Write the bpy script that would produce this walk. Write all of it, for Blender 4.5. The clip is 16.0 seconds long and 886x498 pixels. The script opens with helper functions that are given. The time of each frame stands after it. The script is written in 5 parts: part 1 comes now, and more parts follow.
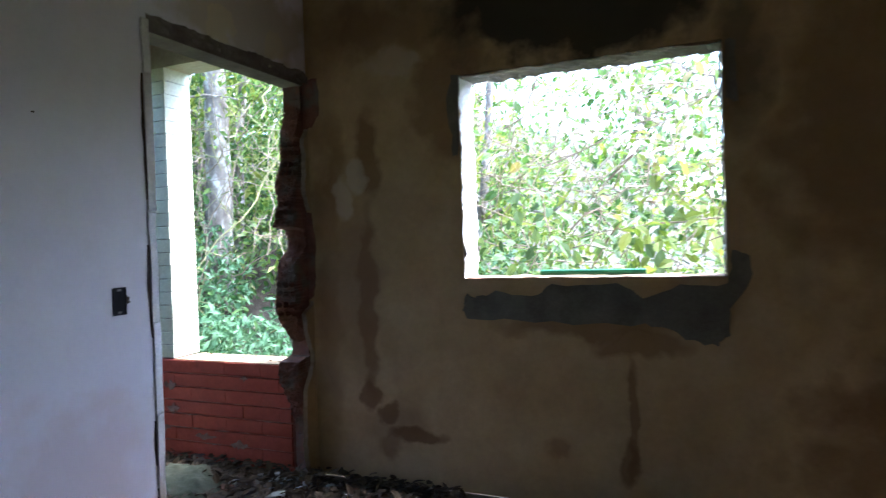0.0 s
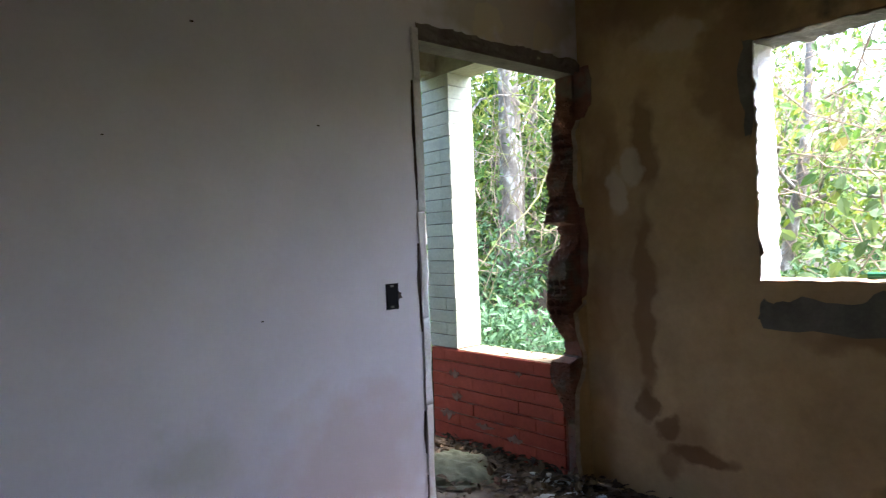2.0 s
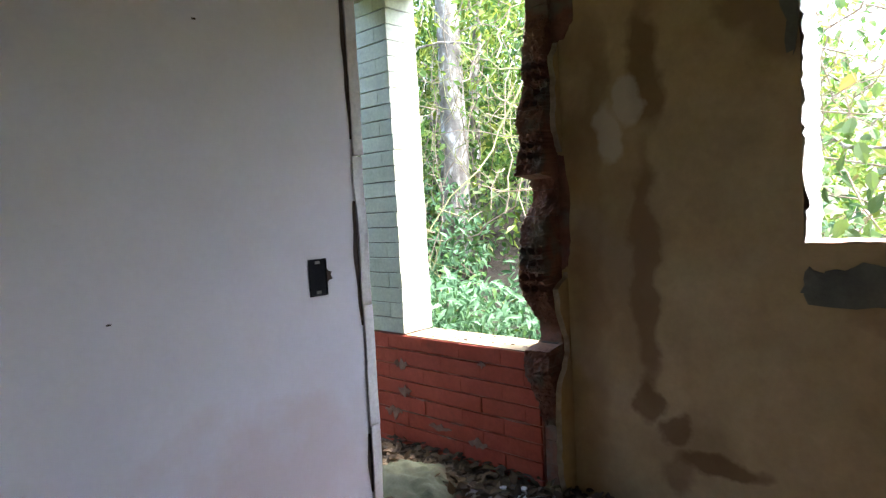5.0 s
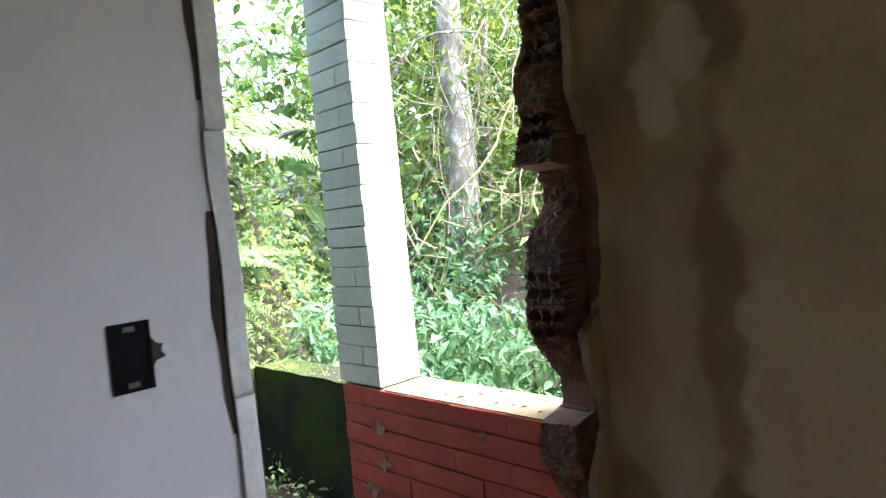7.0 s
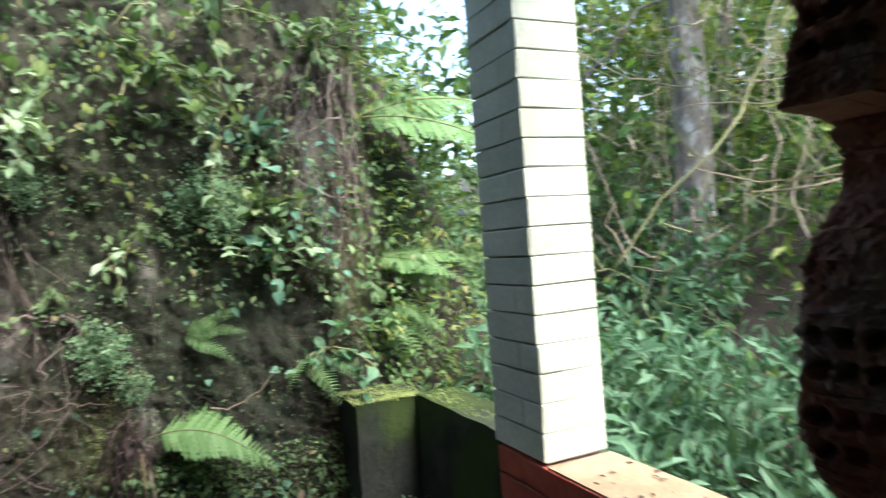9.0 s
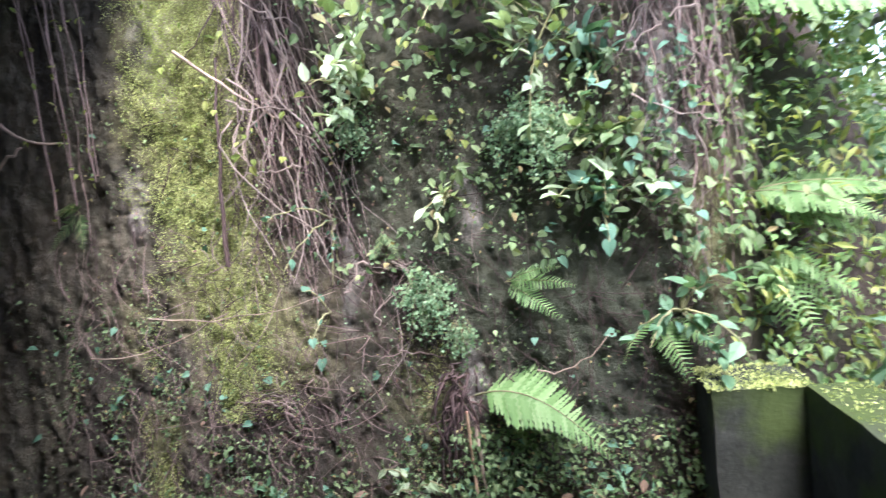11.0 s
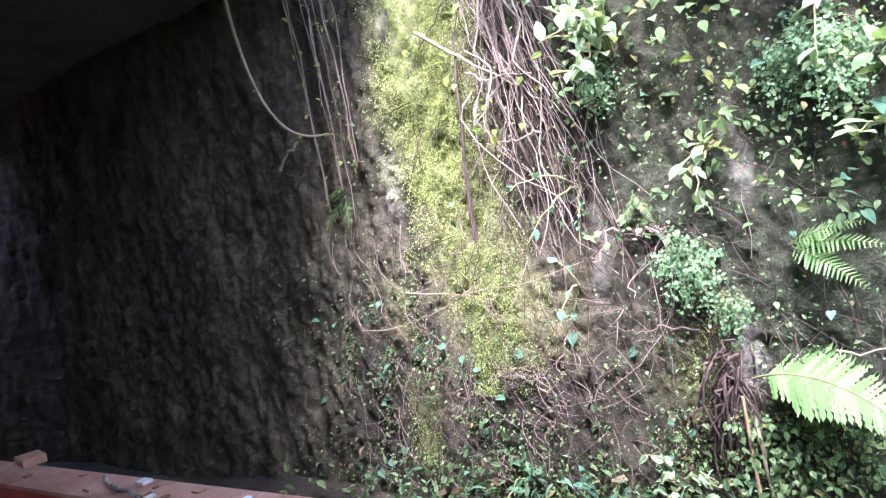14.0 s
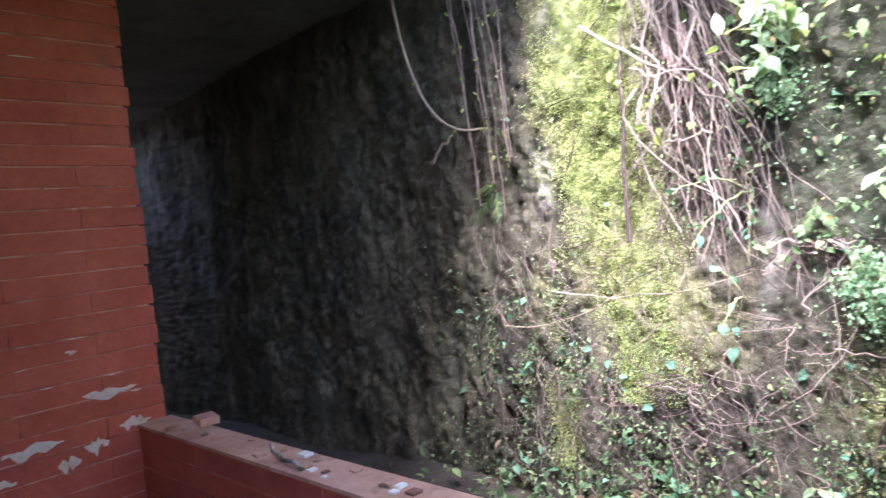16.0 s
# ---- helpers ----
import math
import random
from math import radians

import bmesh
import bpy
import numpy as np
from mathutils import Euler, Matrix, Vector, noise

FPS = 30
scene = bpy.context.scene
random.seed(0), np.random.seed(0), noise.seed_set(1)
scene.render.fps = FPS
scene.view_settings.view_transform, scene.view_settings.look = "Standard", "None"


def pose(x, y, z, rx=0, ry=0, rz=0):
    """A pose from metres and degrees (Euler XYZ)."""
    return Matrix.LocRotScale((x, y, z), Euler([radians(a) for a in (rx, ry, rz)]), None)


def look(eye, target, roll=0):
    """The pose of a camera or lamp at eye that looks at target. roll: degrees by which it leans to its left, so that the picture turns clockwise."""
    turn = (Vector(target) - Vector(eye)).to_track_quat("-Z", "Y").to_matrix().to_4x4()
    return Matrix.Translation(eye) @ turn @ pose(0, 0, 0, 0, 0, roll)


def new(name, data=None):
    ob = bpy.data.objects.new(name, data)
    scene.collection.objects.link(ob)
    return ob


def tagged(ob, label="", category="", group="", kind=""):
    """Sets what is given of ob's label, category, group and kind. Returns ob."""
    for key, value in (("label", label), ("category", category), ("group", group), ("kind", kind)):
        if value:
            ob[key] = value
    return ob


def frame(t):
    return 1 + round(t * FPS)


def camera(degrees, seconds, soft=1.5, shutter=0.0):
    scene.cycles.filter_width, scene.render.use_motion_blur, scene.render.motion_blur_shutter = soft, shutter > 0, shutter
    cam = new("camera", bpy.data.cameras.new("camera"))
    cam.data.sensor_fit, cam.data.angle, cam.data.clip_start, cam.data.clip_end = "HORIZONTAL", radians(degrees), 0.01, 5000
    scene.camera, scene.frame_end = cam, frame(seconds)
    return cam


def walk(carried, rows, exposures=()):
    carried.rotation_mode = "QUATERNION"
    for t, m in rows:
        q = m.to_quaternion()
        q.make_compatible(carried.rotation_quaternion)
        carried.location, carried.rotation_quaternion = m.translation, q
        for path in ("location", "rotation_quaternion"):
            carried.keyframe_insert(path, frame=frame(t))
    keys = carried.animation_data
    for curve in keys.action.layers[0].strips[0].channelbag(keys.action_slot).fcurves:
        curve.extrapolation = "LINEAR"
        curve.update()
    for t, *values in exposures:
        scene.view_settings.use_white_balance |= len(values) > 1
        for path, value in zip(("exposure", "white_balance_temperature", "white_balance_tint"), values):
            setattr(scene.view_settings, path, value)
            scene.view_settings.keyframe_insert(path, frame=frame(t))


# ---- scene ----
cam = camera(69.0, 16.0, soft=1.2, shutter=0.45)
METRES, EYE, TILT, LEAN, TURN = 3.85, 1.28, 0.0, 0.0, 22.9
ROWS = [
    (0.0, 0.0, 0.0, 0.0, -0.03, -0.79, 1.91),
    (0.5, -0.0081, 0.0321, 0.0016, 6.18, -1.34, 1.68),
    (1.0, 0.0097, 0.0413, 0.0029, 17.91, 0.54, 1.7),
    (1.5, 0.028, 0.05, 0.0028, 23.35, -0.18, 2.01),
    (2.0, 0.0319, 0.0511, 0.0044, 26.47, -0.53, 2.29),
    (2.5, 0.0301, 0.0519, 0.0069, 29.55, -0.48, 2.65),
    (3.0, 0.0276, 0.0526, 0.0081, 31.08, 0.13, 1.52),
    (3.5, 0.0135, 0.0678, 0.0029, 29.81, -3.25, 2.48),
    (4.0, -0.0236, 0.1257, -0.0004, 23.29, -3.71, 2.56),
    (4.5, -0.048, 0.16, -0.0017, 20.27, -4.85, 3.39),
    (5.0, -0.0656, 0.225, -0.0045, 20.61, -3.59, 3.26),
    (7.5, -0.1232, 0.5002, -0.0072, 22.42, -2.18, 5.08),
    (8.0, -0.1385, 0.5637, -0.0089, 22.66, -1.95, 4.09),
    (8.5, -0.1551, 0.6037, -0.0096, 26.94, -3.16, 5.86),
    (9.0, -0.1733, 0.6578, -0.0102, 42.53, -1.14, 4.25),
    (11.5, -0.2919, 0.8033, -0.0095, 83.27, -4.03, 7.25),
    (12.0, -0.2975, 0.8037, -0.0095, 88.69, -4.52, 8.21),
    (12.5, -0.3017, 0.8021, -0.0117, 93.69, -4.88, 9.69),
    (13.0, -0.3102, 0.8019, -0.026, 98.53, -4.2, 10.02),
    (13.5, -0.3152, 0.8073, -0.0296, 100.26, -2.71, 9.63),
    (14.0, -0.3112, 0.8047, -0.0272, 99.67, -1.86, 9.68),
    (14.5, -0.3137, 0.8054, -0.0272, 102.23, -2.42, 10.95),
    (15.0, -0.3169, 0.8091, -0.0284, 105.12, -1.67, 9.92),
    (15.5, -0.3116, 0.7992, -0.0223, 107.3, -0.69, 7.72),
    (16.0, -0.3087, 0.7855, -0.0166, 111.55, -1.08, 6.72),
]
PATH = [(t, pose(0, 0, EYE, TILT, LEAN, TURN) @ pose(METRES * x, METRES * y, METRES * z, 90 + pitch, roll, yaw)) for t, x, y, z, yaw, pitch, roll in ROWS if t not in (7.5, 9.0)]
PATH = [(t, Matrix.Translation((-0.02, 0.02, 0)) @ m if t == 8.0 else m) for t, m in PATH]
PATH += [(7.5, look((-1.198, 1.622, 1.246), (-2.632, 3.012, 1.172), -5.6)), (9.0, look((-1.590, 2.053, 1.228), (-3.408, 2.887, 1.215), -4.3)),
         (9.2, look((-1.630, 2.118, 1.228), (-3.507, 2.809, 1.217), -3.9))]
walk(cam, sorted(PATH, key=lambda row: row[0]), [(0.0, 4.1, 5250, 14), (0.5, 4.0, 5550, 14), (1.0, 3.92, 5900, 17), (1.5, 4.05, 5950, 18), (2.0, 4.12, 5950, 17), (3.0, 4.1, 6150, 15), (3.5, 4.1, 6150, 15), (4.5, 4.28, 6150, 15), (5.0, 4.35, 6100, 14), (7.5, 4.2, 6150, 10), (8.0, 3.95, 6150, 9), (8.5, 3.75, 6100, 9), (9.0, 2.75, 5950, 11), (11.5, 3.55, 5650, 30), (12.5, 3.95, 5550, 31), (13.0, 4.15, 5550, 29), (14.0, 4.2, 5500, 29), (16.0, 4.45, 5550, 29)])

# ---- world and light ----
world = bpy.data.worlds.new("sky")
scene.world = world
world.use_nodes = True
wn = world.node_tree
sky = wn.nodes.new("ShaderNodeTexSky")
sky.sky_type, sky.sun_disc = "NISHITA", False
sky.sun_elevation, sky.sun_rotation = radians(60.9), radians(61.3)
sky.air_density, sky.dust_density, sky.ozone_density = 1.0, 3.5, 0.6
wn.nodes["Background"].inputs["Strength"].default_value = 0.15
wn.links.new(sky.outputs[0], wn.nodes["Background"].inputs["Color"])
sun = new("sun", bpy.data.lights.new("sun", "SUN"))
sun.data.energy, sun.data.angle, sun.data.color = 1.5, radians(24), (1.0, 0.98, 0.95)
sun.matrix_world = look((4.2, 2.3, 8.6), (0, 0, 0))


# ---- helpers of this scene ----
class Geo:
    """Collects vertices and faces of one mesh."""

    def __init__(self):
        self.v, self.f, self.n = [], [], 0

    def add(self, verts, faces):
        self.v.append(np.asarray(verts, float).reshape(-1, 3))
        self.f.extend(tuple(i + self.n for i in face) for face in faces)
        self.n += len(self.v[-1])
        return self

    def box(self, x0, x1, y0, y1, z0, z1):
        v = [(x, y, z) for z in (z0, z1) for y in (y0, y1) for x in (x0, x1)]
        return self.add(v, [(0, 2, 3, 1), (4, 5, 7, 6), (0, 1, 5, 4), (2, 6, 7, 3), (0, 4, 6, 2), (1, 3, 7, 5)])

    def tube(self, pts, radii, sides=6):
        pts = np.asarray(pts, float)
        k = len(pts)
        radii = np.broadcast_to(np.asarray(radii, float), (k,))
        tan = np.gradient(pts, axis=0)
        tan /= np.linalg.norm(tan, axis=1)[:, None] + 1e-9
        ref = np.array([0.31, 0.52, 0.79]) if abs(tan[0, 2]) < 0.8 else np.array([1.0, 0.2, 0.1])
        a = np.cross(tan, ref)
        a /= np.linalg.norm(a, axis=1)[:, None] + 1e-9
        b = np.cross(tan, a)
        ang = np.arange(sides) * 2 * np.pi / sides
        v = pts[:, None] + radii[:, None, None] * (np.cos(ang)[None, :, None] * a[:, None] + np.sin(ang)[None, :, None] * b[:, None])
        f = [(i * sides + j, i * sides + (j + 1) % sides, (i + 1) * sides + (j + 1) % sides, (i + 1) * sides + j)
             for i in range(k - 1) for j in range(sides)]
        f += [tuple(range(sides))[::-1], tuple(range((k - 1) * sides, k * sides))]
        return self.add(v, f)

    def leaves(self, kind, at, way, normal, size):
        base, faces = LEAF[kind]
        at, way, normal = (np.asarray(q, float).reshape(-1, 3) for q in (at, way, normal))
        size = np.broadcast_to(np.asarray(size, float), (len(at),))
        y = way / (np.linalg.norm(way, axis=1)[:, None] + 1e-9)
        x = np.cross(y, normal)
        x /= np.linalg.norm(x, axis=1)[:, None] + 1e-9
        z = np.cross(x, y)
        v = at[:, None] + size[:, None, None] * (base[None, :, :1] * x[:, None] + base[None, :, 1:2] * y[:, None] + base[None, :, 2:] * z[:, None])
        m = len(base)
        fs = [tuple(i * m + j for j in face) for i in range(len(at)) for face in faces]
        return self.add(v, fs)

    def mesh(self, name, material, smooth=False):
        me = bpy.data.meshes.new(name)
        v = np.concatenate(self.v) if self.v else np.zeros((0, 3))
        me.from_pydata(v.tolist(), [], self.f)
        me.materials.append(material)
        if smooth:
            me.polygons.foreach_set("use_smooth", [True] * len(me.polygons))
        me.update()
        return me


LEAF = {
    "blade": (np.array([(0, 0, 0), (0.22, 0.45, 0.07), (0, 1, -0.12), (-0.22, 0.45, 0.07)]), [(0, 1, 2), (0, 2, 3)]),
    "lance": (np.array([(0, 0, 0), (0.1, 0.2, 0.04), (0.15, 0.5, 0.03), (0, 1, -0.22), (-0.15, 0.5, 0.03), (-0.1, 0.2, 0.04), (0, 0.5, -0.02)]),
              [(0, 1, 6), (1, 2, 6), (2, 3, 6), (3, 4, 6), (4, 5, 6), (5, 0, 6)]),
    "ovate": (np.array([(0, 0, 0), (0.2, 0.15, 0.05), (0.29, 0.42, 0.06), (0.19, 0.72, 0.02), (0, 1, -0.15), (-0.19, 0.72, 0.02), (-0.29, 0.42, 0.06), (-0.2, 0.15, 0.05), (0, 0.42, -0.01)]),
              [(0, 1, 8), (1, 2, 8), (2, 3, 8), (3, 4, 8), (4, 5, 8), (5, 6, 8), (6, 7, 8), (7, 0, 8)]),
    "heart": (np.array([(0, 0, 0), (0.22, -0.12, 0.02), (0.42, 0.08, 0.07), (0.4, 0.4, 0.06), (0.2, 0.72, 0.0), (0, 1, -0.12), (-0.2, 0.72, 0.0), (-0.4, 0.4, 0.06), (-0.42, 0.08, 0.07), (-0.22, -0.12, 0.02), (0, 0.4, 0)]),
              [(i, i + 1, 10) for i in range(9)] + [(9, 0, 10)]),
    "pinna": (np.array([(0, 0, 0)] + [((0.085 if i % 2 else 0.045) * 1.5 * (1 - 0.7 * i / 11) * s, 0.09 * i - (0.0 if i % 2 else 0.03), 0.01) for s in (1, -1) for i in range(1, 11)] + [(0, 1, -0.08)] + [(0, 0.09 * i, 0.015) for i in range(1, 11)]),
              [q for s in (0, 1) for q in ([(0, 1 + 10 * s, 22)] + [(1 + 10 * s + i, 2 + 10 * s + i, 23 + i, 22 + i) for i in range(9)] + [(10 + 10 * s, 21, 31)])]),
    "fan": (np.array([(0, 0, 0), (0.4, 0.55, 0.04), (0.2, 0.9, -0.04), (-0.2, 0.9, -0.04), (-0.4, 0.55, 0.04)]), [(0, 1, 2), (0, 2, 3), (0, 3, 4)]),
}


def rng(seed):
    return np.random.default_rng(seed)


def unit(a):
    a = np.asarray(a, float)
    return a / (np.linalg.norm(a, axis=-1, keepdims=True) + 1e-9)


def part(name, geo, material, parent=None, label="", smooth=False):
    me = geo.mesh(name, material, smooth) if isinstance(geo, Geo) else geo
    ob = new(name, me)
    if parent is not None:
        ob.parent = parent
        ob.matrix_parent_inverse = Matrix.Translation(-parent.location) if parent.parent is None else Matrix()
    if label:
        ob["label"] = label
    return ob


def thing(name, at, label, category, group="", kind=""):
    ob = new(name)
    ob.location = at
    ob.empty_display_size = 0.1
    return tagged(ob, label, category, group, kind)


def solid(name, geo, material, label, category="", kind="structure", smooth=False):
    return tagged(part(name, geo, material, smooth=smooth), label, category, "", kind)


def holed(us, vs, holes, t0, t1, place):
    """A slab cut into cells, without the cells in holes; place maps (u, v, t) to a point."""
    g = Geo()

    def full(i, j):
        return 0 <= i < len(us) - 1 and 0 <= j < len(vs) - 1 and (i, j) not in holes

    for i in range(len(us) - 1):
        for j in range(len(vs) - 1):
            if not full(i, j):
                continue
            u0, u1, v0, v1 = us[i], us[i + 1], vs[j], vs[j + 1]
            quads = [[(u0, v0, t0), (u1, v0, t0), (u1, v1, t0), (u0, v1, t0)], [(u0, v0, t1), (u0, v1, t1), (u1, v1, t1), (u1, v0, t1)]]
            if not full(i - 1, j):
                quads.append([(u0, v0, t0), (u0, v1, t0), (u0, v1, t1), (u0, v0, t1)])
            if not full(i + 1, j):
                quads.append([(u1, v0, t0), (u1, v0, t1), (u1, v1, t1), (u1, v1, t0)])
            if not full(i, j - 1):
                quads.append([(u0, v0, t0), (u0, v0, t1), (u1, v0, t1), (u1, v0, t0)])
            if not full(i, j + 1):
                quads.append([(u0, v1, t0), (u1, v1, t0), (u1, v1, t1), (u0, v1, t1)])
            for q in quads:
                g.add([place(*p) for p in q], [(0, 1, 2, 3)])
    return g


def wob(x, y, z, scale=1.0, seed=0.0):
    return noise.noise(Vector((x * scale + seed, y * scale - seed * 0.7, z * scale + 3.1 * seed)))


# ---- materials ----
def material(name):
    m = bpy.data.materials.new(name)
    m.use_nodes = True
    return m, m.node_tree.nodes, m.node_tree.links, m.node_tree.nodes["Principled BSDF"]


def noise_node(n, l, co, scale, detail=5.0, rough=0.6, stretch=None):
    tex = n.new("ShaderNodeTexNoise")
    tex.inputs["Scale"].default_value, tex.inputs["Detail"].default_value, tex.inputs["Roughness"].default_value = scale, detail, rough
    if stretch:
        mp = n.new("ShaderNodeMapping")
        mp.inputs["Scale"].default_value = stretch
        l.new(co, mp.inputs["Vector"])
        co = mp.outputs[0]
    l.new(co, tex.inputs["Vector"])
    return tex.outputs["Fac"]


def ramp(n, l, fac, stops):
    r = n.new("ShaderNodeValToRGB")
    while len(r.color_ramp.elements) < len(stops):
        r.color_ramp.elements.new(0.5)
    for e, (p, c) in zip(r.color_ramp.elements, stops):
        e.position = p
        e.color = (*c, 1) if len(c) == 3 else c
    l.new(fac, r.inputs[0])
    return r.outputs[0]


def mix(n, l, fac, a, b, mode="MIX"):
    x = n.new("ShaderNodeMix")
    x.data_type, x.blend_type = "RGBA", mode
    for socket, value in ((x.inputs[0], fac), (x.inputs[6], a), (x.inputs[7], b)):
        if isinstance(value, (float, int)):
            socket.default_value = value
        elif isinstance(value, tuple):
            socket.default_value = (*value, 1)
        else:
            l.new(value, socket)
    return x.outputs[2]


def bump(n, l, fac, p, strength, distance):
    b = n.new("ShaderNodeBump")
    b.inputs["Strength"].default_value, b.inputs["Distance"].default_value = strength, distance
    l.new(fac, b.inputs["Height"])
    l.new(b.outputs[0], p.inputs["Normal"])


def coords(n):
    g = n.new("ShaderNodeNewGeometry")
    return g.outputs["Position"]


def surface(name, stops, scale, fine, stain=None, stain_scale=1.0, stain_at=(0.5, 0.65), rough=0.85, relief=0.3, depth=0.004, stretch=None, stain2=None, per_piece=0.0, spec=0.3):
    """Two scales of variation, an optional stain with its own shape, and fine relief."""
    m, n, l, p = material(name)
    co = coords(n)
    a = noise_node(n, l, co, scale, 5, 0.6, stretch)
    col = ramp(n, l, a, stops)
    b = noise_node(n, l, co, fine, 4, 0.65)
    col = mix(n, l, 0.55, col, ramp(n, l, b, [(0.3, (0.62, 0.62, 0.62)), (0.7, (1, 1, 1))]), "MULTIPLY")
    for extra, sc, at in ((stain, stain_scale, stain_at), (stain2, stain_scale * 2.3, (0.55, 0.62))):
        if extra:
            s = noise_node(n, l, co, sc, 6, 0.6, stretch)
            f = ramp(n, l, s, [(at[0], (0, 0, 0)), (at[1], (1, 1, 1))])
            col = mix(n, l, f, col, extra)
    if per_piece:
        info = n.new("ShaderNodeObjectInfo")
        col = mix(n, l, per_piece, col, ramp(n, l, info.outputs["Random"], [(0.0, (0.55, 0.55, 0.55)), (1.0, (1.0, 1.0, 1.0))]), "MULTIPLY")
    l.new(col, p.inputs["Base Color"])
    p.inputs["Roughness"].default_value = rough
    p.inputs["Specular IOR Level"].default_value = spec
    bump(n, l, b, p, relief, depth)
    return m


def leafy(name, dark, mid, light, gloss=0.45, glow=0.4, dead=None):
    """Leaf skin: each leaf its own tone, light passing through the blade."""
    m, n, l, p = material(name)
    g = n.new("ShaderNodeNewGeometry")
    stops = [(0.0, dark), (0.5, mid), (0.93, light)]
    if dead:
        stops.append((0.97, dead))
    col = ramp(n, l, g.outputs["Random Per Island"], stops)
    patch = noise_node(n, l, g.outputs["Position"], 1.3, 3)
    col = mix(n, l, 0.6, col, ramp(n, l, patch, [(0.3, (0.6, 0.66, 0.6)), (0.7, (1, 1, 0.95))]), "MULTIPLY")
    l.new(col, p.inputs["Base Color"])
    p.inputs["Roughness"].default_value = gloss
    p.inputs["Specular IOR Level"].default_value = 0.18
    t = n.new("ShaderNodeBsdfTranslucent")
    l.new(mix(n, l, 1.0, col, (1.0, 1.0, 0.55), "MULTIPLY"), t.inputs["Color"])
    x = n.new("ShaderNodeMixShader")
    x.inputs[0].default_value = glow
    l.new(p.outputs[0], x.inputs[1])
    l.new(t.outputs[0], x.inputs[2])
    l.new(x.outputs[0], n["Material Output"].inputs["Surface"])
    return m


def spotted(name, base, spots, axes, rough=0.8, fine=30, relief=0.12, depth=0.002, mottle=0.5, scale=1.2, stretch=None):
    """Plaster with soft-edged stains and tone patches: spots are (u, v, half width, half height, softness, strength,
    colour) on the wall's plane.
    """
    m, n, l, p = material(name)
    co = coords(n)
    a = noise_node(n, l, co, scale, 5, 0.6, stretch)
    col = ramp(n, l, a, base)
    b = noise_node(n, l, co, fine, 5, 0.7)
    c = noise_node(n, l, co, 5.0, 5, 0.65, stretch)
    col = mix(n, l, mottle, col, ramp(n, l, b, [(0.3, (0.75, 0.75, 0.75)), (0.7, (1, 1, 1))]), "MULTIPLY")
    col = mix(n, l, mottle, col, ramp(n, l, c, [(0.35, (0.72, 0.68, 0.62)), (0.65, (1, 1, 1))]), "MULTIPLY")
    warp = n.new("ShaderNodeTexNoise")
    warp.inputs["Scale"].default_value, warp.inputs["Detail"].default_value = 6.0, 8
    l.new(co, warp.inputs["Vector"])
    off = n.new("ShaderNodeVectorMath")
    off.operation = "SUBTRACT"
    l.new(warp.outputs["Color"], off.inputs[0])
    off.inputs[1].default_value = (0.5, 0.5, 0.5)
    for u, v, ru, rv, soft, strength, tint in spots:
        scl = n.new("ShaderNodeVectorMath")
        scl.operation = "MULTIPLY_ADD"
        l.new(off.outputs[0], scl.inputs[0])
        k = 1.5 * min(ru, rv) + 0.1
        scl.inputs[1].default_value = (k, k, k)
        l.new(co, scl.inputs[2])
        sub = n.new("ShaderNodeMapping")
        sub.vector_type = "TEXTURE"
        place = (u, 0, v) if axes == "xz" else (0, u, v)
        size = (ru, 1e3, rv) if axes == "xz" else (1e3, ru, rv)
        sub.inputs["Location"].default_value, sub.inputs["Scale"].default_value = place, size
        l.new(scl.outputs[0], sub.inputs["Vector"])
        ln = n.new("ShaderNodeVectorMath")
        ln.operation = "LENGTH"
        l.new(sub.outputs[0], ln.inputs[0])
        f = ramp(n, l, ln.outputs["Value"], [(max(0.0, 0.98 - soft), (strength,) * 3), (0.98, (0, 0, 0))])
        col = mix(n, l, f, col, tint)
    l.new(col, p.inputs["Base Color"])
    p.inputs["Roughness"].default_value = rough
    p.inputs["Specular IOR Level"].default_value = 0.3
    bump(n, l, b, p, relief, depth)
    return m


